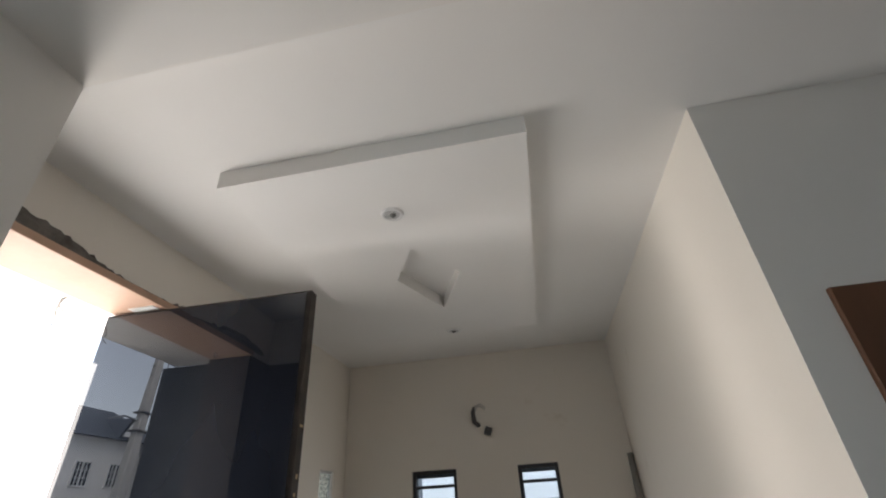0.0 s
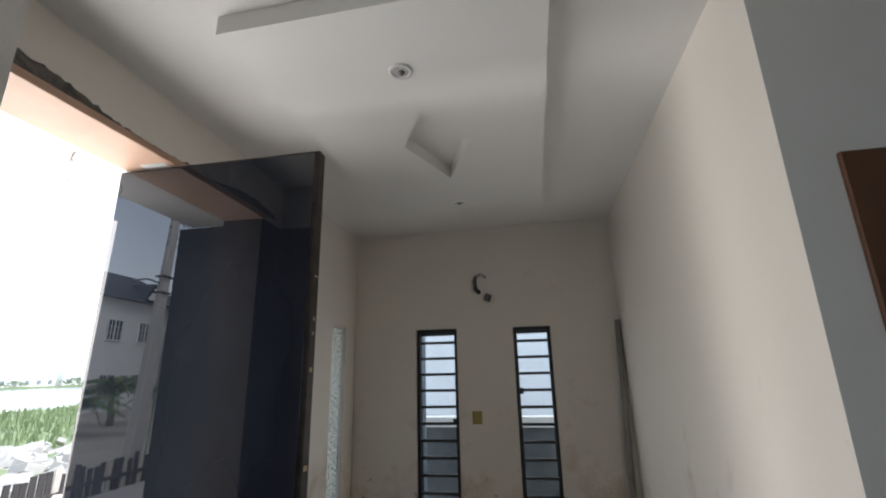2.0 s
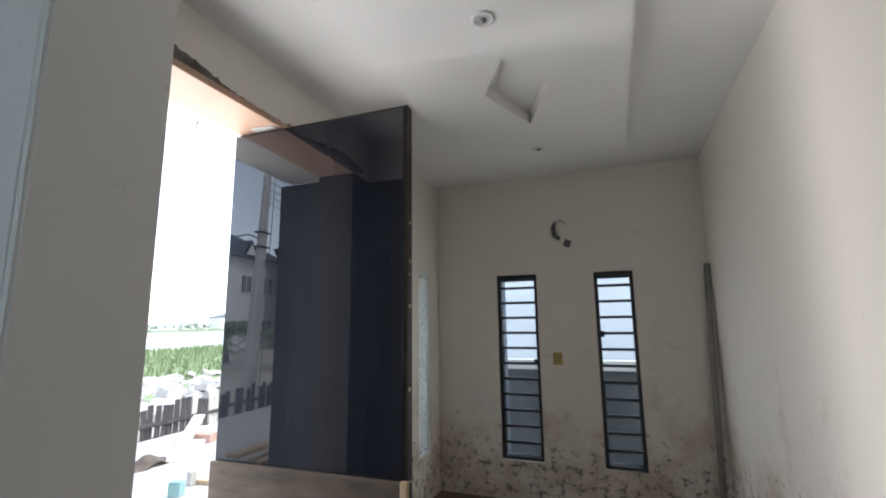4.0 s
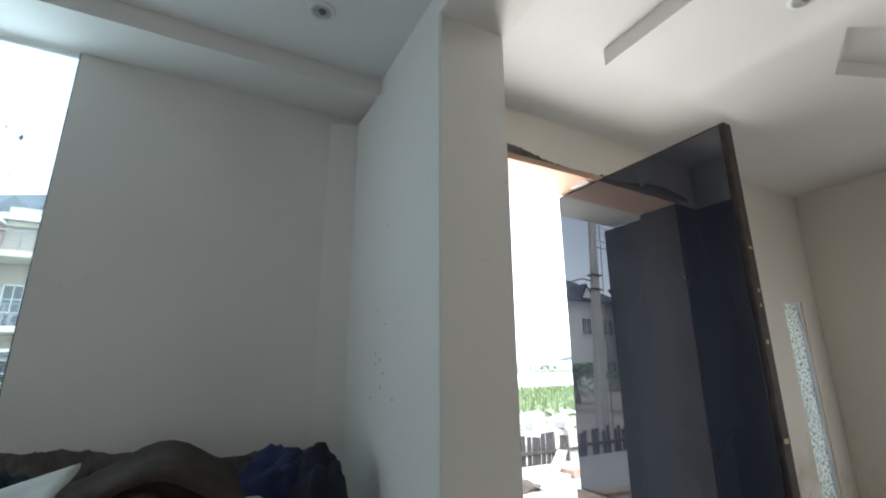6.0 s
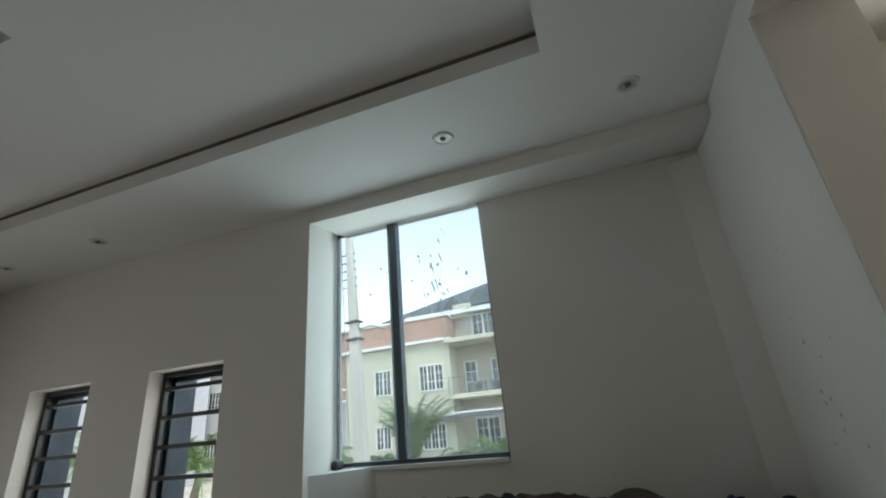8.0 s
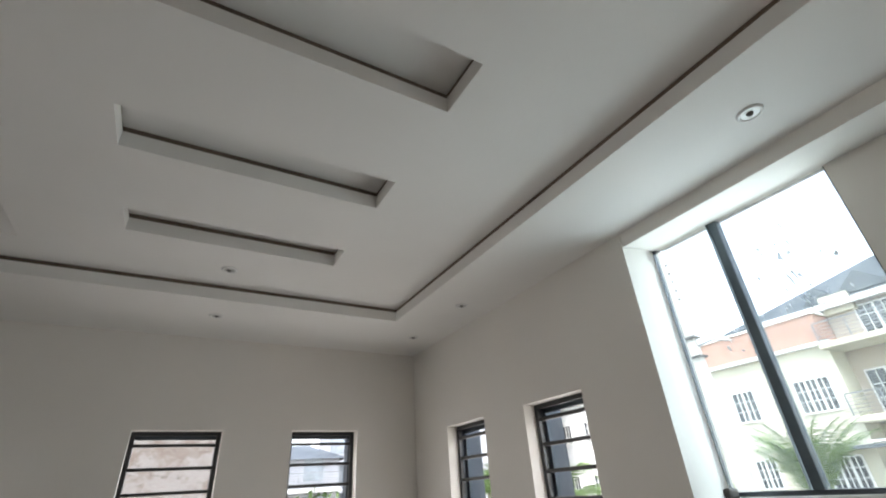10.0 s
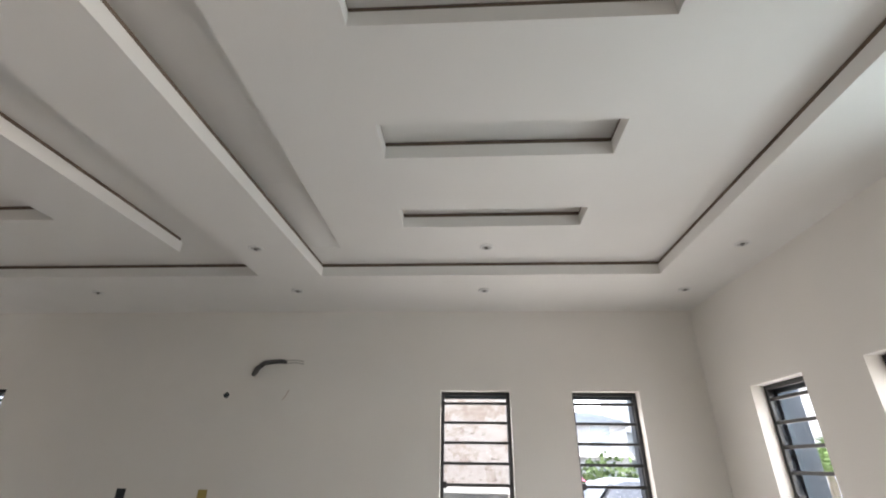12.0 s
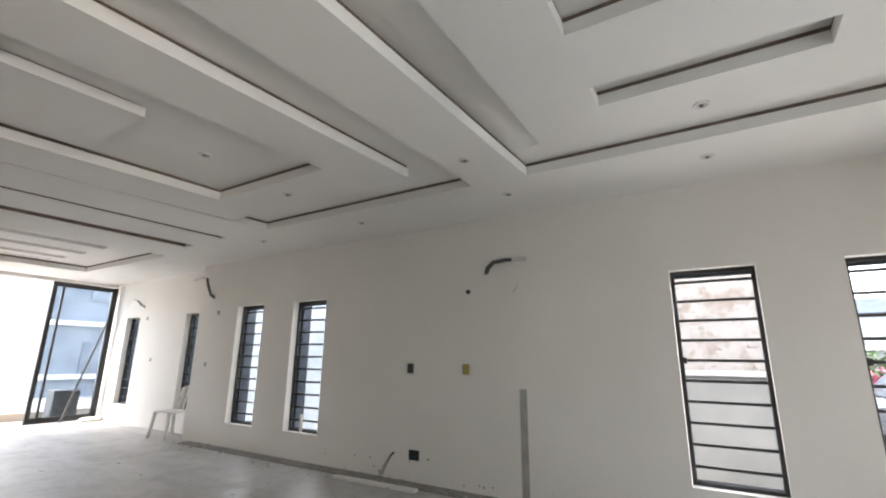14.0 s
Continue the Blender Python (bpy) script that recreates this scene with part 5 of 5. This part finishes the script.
for k in range(5):
    z = 5.0 + 0.19 * k
    part("insulator", tube(bmesh.new(), [(0, -0.19, z), (0, 0.14, z)], 0.016, 6), m_cable, pole)
    part("cable", tube(bmesh.new(), [(0.0, -0.18 - 2.0 * i, z - 0.06 * i + 0.004 * i * i) for i in range(14)], 0.009, 5), m_cable, pole)
for z in (3.84, 4.20):
    part("strap", boxes((-0.12, 0.12, -0.155, 0.155, z, z + 0.03)), m_cable, pole)
part("service_cable", tube(bmesh.new(), [(0.12, -0.17 - 0.04 * (8 - i) / 8, 0.40 * i) for i in range(17)], 0.010, 6), m_rail, pole)
part("lamp_arm", tube(bmesh.new(), [(0, 0.08, 4.05), (-0.1, 0.35, 4.10), (-0.2, 0.62, 4.0)], 0.02, 6), m_rail, pole)


# ---- palms and shrubs ----
def palm(at, trunk_h, crown, seed, label, fronds=24, steep=0.35):
    ob = thing("palm_tree", at, label, "palm tree", "palms")
    r = random.Random(seed)
    part("trunk", tube(bmesh.new(), [(0.05 * math.sin(k), 0.04 * k / 4, trunk_h * k / 6) for k in range(7)], 0.17, 9, 0.10), m_trunk, ob)
    bm = bmesh.new()
    for f in range(fronds):
        az = f * 2.399 + r.uniform(-0.2, 0.2)
        rise = r.uniform(steep, 1.48)
        L = crown * r.uniform(0.8, 1.15)
        d = Vector((math.cos(az), math.sin(az), 0))
        side = Vector((-d.y, d.x, 0))
        drop = max(0.18, 0.95 - 0.62 * steep) * r.uniform(0.7, 1.2)
        pts = [Vector((0.05, 0.03, trunk_h)) + d * L * (math.cos(rise) * (k / 11) + 0.34 * (k / 11) ** 2.2) + Vector((0, 0, L * (math.sin(rise) * (k / 11) - drop * (k / 11) ** 2.8))) for k in range(12)]
        for a, b in zip(pts, pts[1:]):
            w = 0.018
            bm.faces.new([bm.verts.new(a - side * w), bm.verts.new(b - side * w), bm.verts.new(b + side * w), bm.verts.new(a + side * w)])
        for k in range(1, 12):
            for sgn in (-1, 1):
                for h in (0.0, 0.34, 0.67):
                    base = pts[k].lerp(pts[k - 1], h)
                    ll = 0.26 * crown * math.sin(math.pi * min(1, (k + 1.5) / 13)) * r.uniform(0.7, 1.2)
                    along = (pts[k] - pts[k - 1]).normalized()
                    tip = base + side * sgn * ll * 0.75 + along * ll * 0.6 + Vector((0, 0, -ll * r.uniform(0.15, 0.65)))
                    wv = along * 0.026
                    bm.faces.new([bm.verts.new(base - wv), bm.verts.new(base + wv), bm.verts.new(tip)])
    part("crown", bm, m_leaf, ob)
    return ob


palm((-15, -3.1, GZ), 0.9, 2.75, 1, "young palm with feathery upright green fronds", 30, 1.12)
palm((-15.5, 0.35, GZ), 0.3, 2.1, 2, "low palm with bright green fronds", 26, 0.85)
palm((-15.8, -1.5, GZ), 0.5, 1.9, 8, "low palm under the canopy", 16, 0.2)
palm((-16, -5.1, GZ), 0.6, 1.5, 3, "low palm beside the pole")
palm((-15, -7.0, GZ), 0.9, 1.8, 4, "palm in front of the grey wing")
palm((-17, -10.8, GZ), 1.3, 2.0, 5, "palm beside the street")
palm((-11, -9.5, GZ), 1.4, 2.7, 6, "palm near the front windows")
palm((-9.5, -12.5, GZ), 1.8, 2.7, 7, "palm behind the street corner")


def shrub(at, size, seed, mat, label, n=900, name="shrub"):
    r = random.Random(seed)
    bm = bmesh.new()
    for k in range(n):
        d = Vector((r.gauss(0, 1), r.gauss(0, 1), r.gauss(0, 1))).normalized() * (0.55 + 0.45 * r.random())
        lump = 1 + 0.35 * noise.noise(d * 2.3 + Vector((seed, 0, 0)))
        c = Vector((d.x * size[0] * lump, d.y * size[1] * lump, (d.z + 1) * size[2] * 0.5 * lump))
        s = r.uniform(0.025, 0.06) * max(size)
        u = Vector((r.gauss(0, 1), r.gauss(0, 1), r.gauss(0, 1))).normalized()
        v = u.cross(Vector((r.gauss(0, 1), r.gauss(0, 1), r.gauss(0, 1)))).normalized()
        bm.faces.new([bm.verts.new(c - u * s), bm.verts.new(c + v * s * 0.5), bm.verts.new(c + u * s), bm.verts.new(c - v * s * 0.5)])
    ob = part(name, bm, mat)
    ob.location = at
    return tagged(ob, label, "shrub")


for k, (x, y, s) in enumerate(((-131, 82, 4.0), (-131, 118, 3.0), (-131, 60, 3.5), (-131, 101, 2.2))):
    shrub((x, y, GZ + 0.3), (s, s * 1.8, s * 0.9), 40 + k, m_bush, "dark green bushes on the far bank", 500)

# ---- the yard beside the long wall ----
tagged(part("yard_wall", bev(boxes((1.72, 6.2, -2.75, -2.5, GZ, 1.20)), 0.012, 1), m_fencewall), "grey rendered yard wall outside the windows", "wall", kind="structure")
tagged(part("yard_coping", boxes((1.70, 6.22, -2.78, -2.47, 1.20, 1.26)), m_conc), "pale coping of the yard wall", "coping", kind="structure")
tagged(part("neighbour_wall", boxes((1.35, 6.0, -6.2, -5.9, GZ, 4.6)), m_peel), "peeling pale wall of the neighbouring building", "wall", kind="structure")
tagged(part("neighbour_wall_white", boxes((6.5, 17.0, -3.6, -3.3, GZ, 4.0)), m_bluewall), "weathered blue-grey neighbouring wall beyond the far windows", "wall", kind="structure")
tagged(part("lobby_yard_wall", boxes((-3.0, 6.0, 10.9, 11.1, GZ, 1.0)), m_darkwall), "dark grey yard wall behind the lobby windows, shade in its colour", "wall", kind="structure")
tagged(part("lobby_yard_coping", boxes((-3.0, 6.0, 10.88, 11.12, 1.0, 1.12)), m_conc), "pale coping of the yard wall", "coping", kind="structure")
tagged(part("lobby_neighbour_wall", boxes((-4.0, 8.0, 14.5, 14.8, GZ, 5.5)), m_white), "pale neighbouring wall behind the lobby", "wall", kind="structure")
shrub((-1.6, -8.6, GZ), (2.0, 0.7, 2.05), 61, m_bush, "green hedge behind the parked car", 3600)
shrub((0.1, -8.0, GZ + 0.35), (0.7, 0.5, 1.5), 62, m_flower, "pink flowering bush behind the car", 1500)
shrub((1.25, -7.0, GZ + 0.4), (0.22, 0.3, 1.9), 63, m_flower, "tall pink flowering shrub beside the peeling wall", 700)


def car(at, rz):
    """A tall estate car; front towards +x, origin on the ground under its middle."""
    ob = thing("car", at, "dusty grey parked car behind the house", "car", rz=rz)
    prof = [(-2.15, 0.42), (-2.22, 0.75), (-2.18, 1.05), (-1.95, 1.55), (-1.6, 1.68), (0.35, 1.71), (0.58, 1.66), (1.02, 1.20), (1.85, 1.05), (2.12, 0.90), (2.2, 0.62), (2.15, 0.40)]
    bm = bmesh.new()
    rows = []
    for k in range(9):
        f = -1 + k / 4
        edge = abs(f) ** 3
        rows.append([bm.verts.new((x * (1 - 0.03 * edge), f * 0.88 * (0.84 if z > 1.5 else 0.94 if z > 1.2 else 1), z - 0.05 * edge * (z > 1.0))) for x, z in prof])
    for a, b in zip(rows, rows[1:]):
        for k in range(len(prof)):
            bm.faces.new((a[k], a[(k + 1) % len(prof)], b[(k + 1) % len(prof)], b[k]))
    bm.faces.new(rows[0]), bm.faces.new(rows[-1])
    part("body", bm, m_car, ob)
    bm = bmesh.new()
    bm.faces.new([bm.verts.new(p) for p in ((0.625, -0.68, 1.645), (0.625, 0.68, 1.645), (1.035, 0.76, 1.22), (1.035, -0.76, 1.22))])
    part("windscreen", bm, m_pane, ob, "dark windscreen")
    for sy in (-1, 1):
        for pts in (((-1.75, 1.14), (-1.60, 1.56), (-0.78, 1.60), (-0.78, 1.12)), ((-0.70, 1.12), (-0.70, 1.60), (0.15, 1.60), (0.15, 1.12)), ((0.23, 1.12), (0.23, 1.60), (0.52, 1.57), (0.90, 1.13))):
            bm = bmesh.new()
            bm.faces.new([bm.verts.new((x, sy * (0.845 if z < 1.3 else 0.752), z)) for x, z in pts])
            part("side_window", bm, m_pane, ob, "dark side glass")
        for x in (-0.74, 0.19):
            part("door_handle", bev(boxes((x - 0.34, x - 0.18, sy * 0.895 - 0.012, sy * 0.895 + 0.012, 0.98, 1.01)), 0.004, 1), m_fitting, ob, "bright door handle")
        part("sill_trim", boxes((-1.0, 1.0, sy * 0.885 - 0.012, sy * 0.885 + 0.012, 0.42, 0.52)), m_tyre, ob, "black sill trim")
        part("mirror", bev(boxes((0.78, 0.95, sy * 0.98 - 0.09, sy * 0.98 + 0.09, 1.14, 1.27)), 0.03, 2), m_car, ob)
        part("headlight", bev(boxes((2.02, 2.17, sy * 0.66 - 0.15, sy * 0.66 + 0.15, 0.80, 0.93)), 0.02, 2), m_fitting, ob, "pale headlight")
        for x in (-1.35, 1.38):
            bm = bmesh.new()
            bmesh.ops.create_cone(bm, cap_ends=True, segments=28, radius1=0.36, radius2=0.36, depth=0.22, matrix=pose(x, sy * 0.80, 0.36, 90, 0, 0))
            w = part("wheel", bev(bm, 0.02, 1), m_tyre, ob, "black tyre")
            bm = bmesh.new()
            bmesh.ops.create_cone(bm, cap_ends=True, segments=24, radius1=0.09, radius2=0.09, depth=0.24, matrix=pose(x, sy * 0.80, 0.36, 90, 0, 0))
            for k in range(5):
                add_box(bm, -0.035, 0.035, -0.12, 0.12, 0.05, 0.24, pose(x, sy * 0.805, 0.36) @ pose(0, 0, 0, 0, 72 * k, 0))
            for k in range(20):
                add_box(bm, -0.04, 0.04, -0.12, 0.12, 0.225, 0.255, pose(x, sy * 0.805, 0.36) @ pose(0, 0, 0, 0, 18 * k, 0))
            part("rim", bm, m_fitting, w, "silver spoked rim")
    return ob


car((-0.92, -5.6, GZ), 3)

# brown tiles of the lobby floor
tile_mesh = mesh_of("floor_tile", bev(boxes((-0.2085, 0.2085, -0.2185, 0.2185, 0.0, 0.009)), 0.002, 1), m_tile)
for i in range(6):
    for k in range(6):
        ob = new("floor_tile", tile_mesh)
        ob.parent = lobby_floor
        ob.location = (0.2125 + 0.4215 * i, 6.625 + 0.4445 * k, 0.0042)
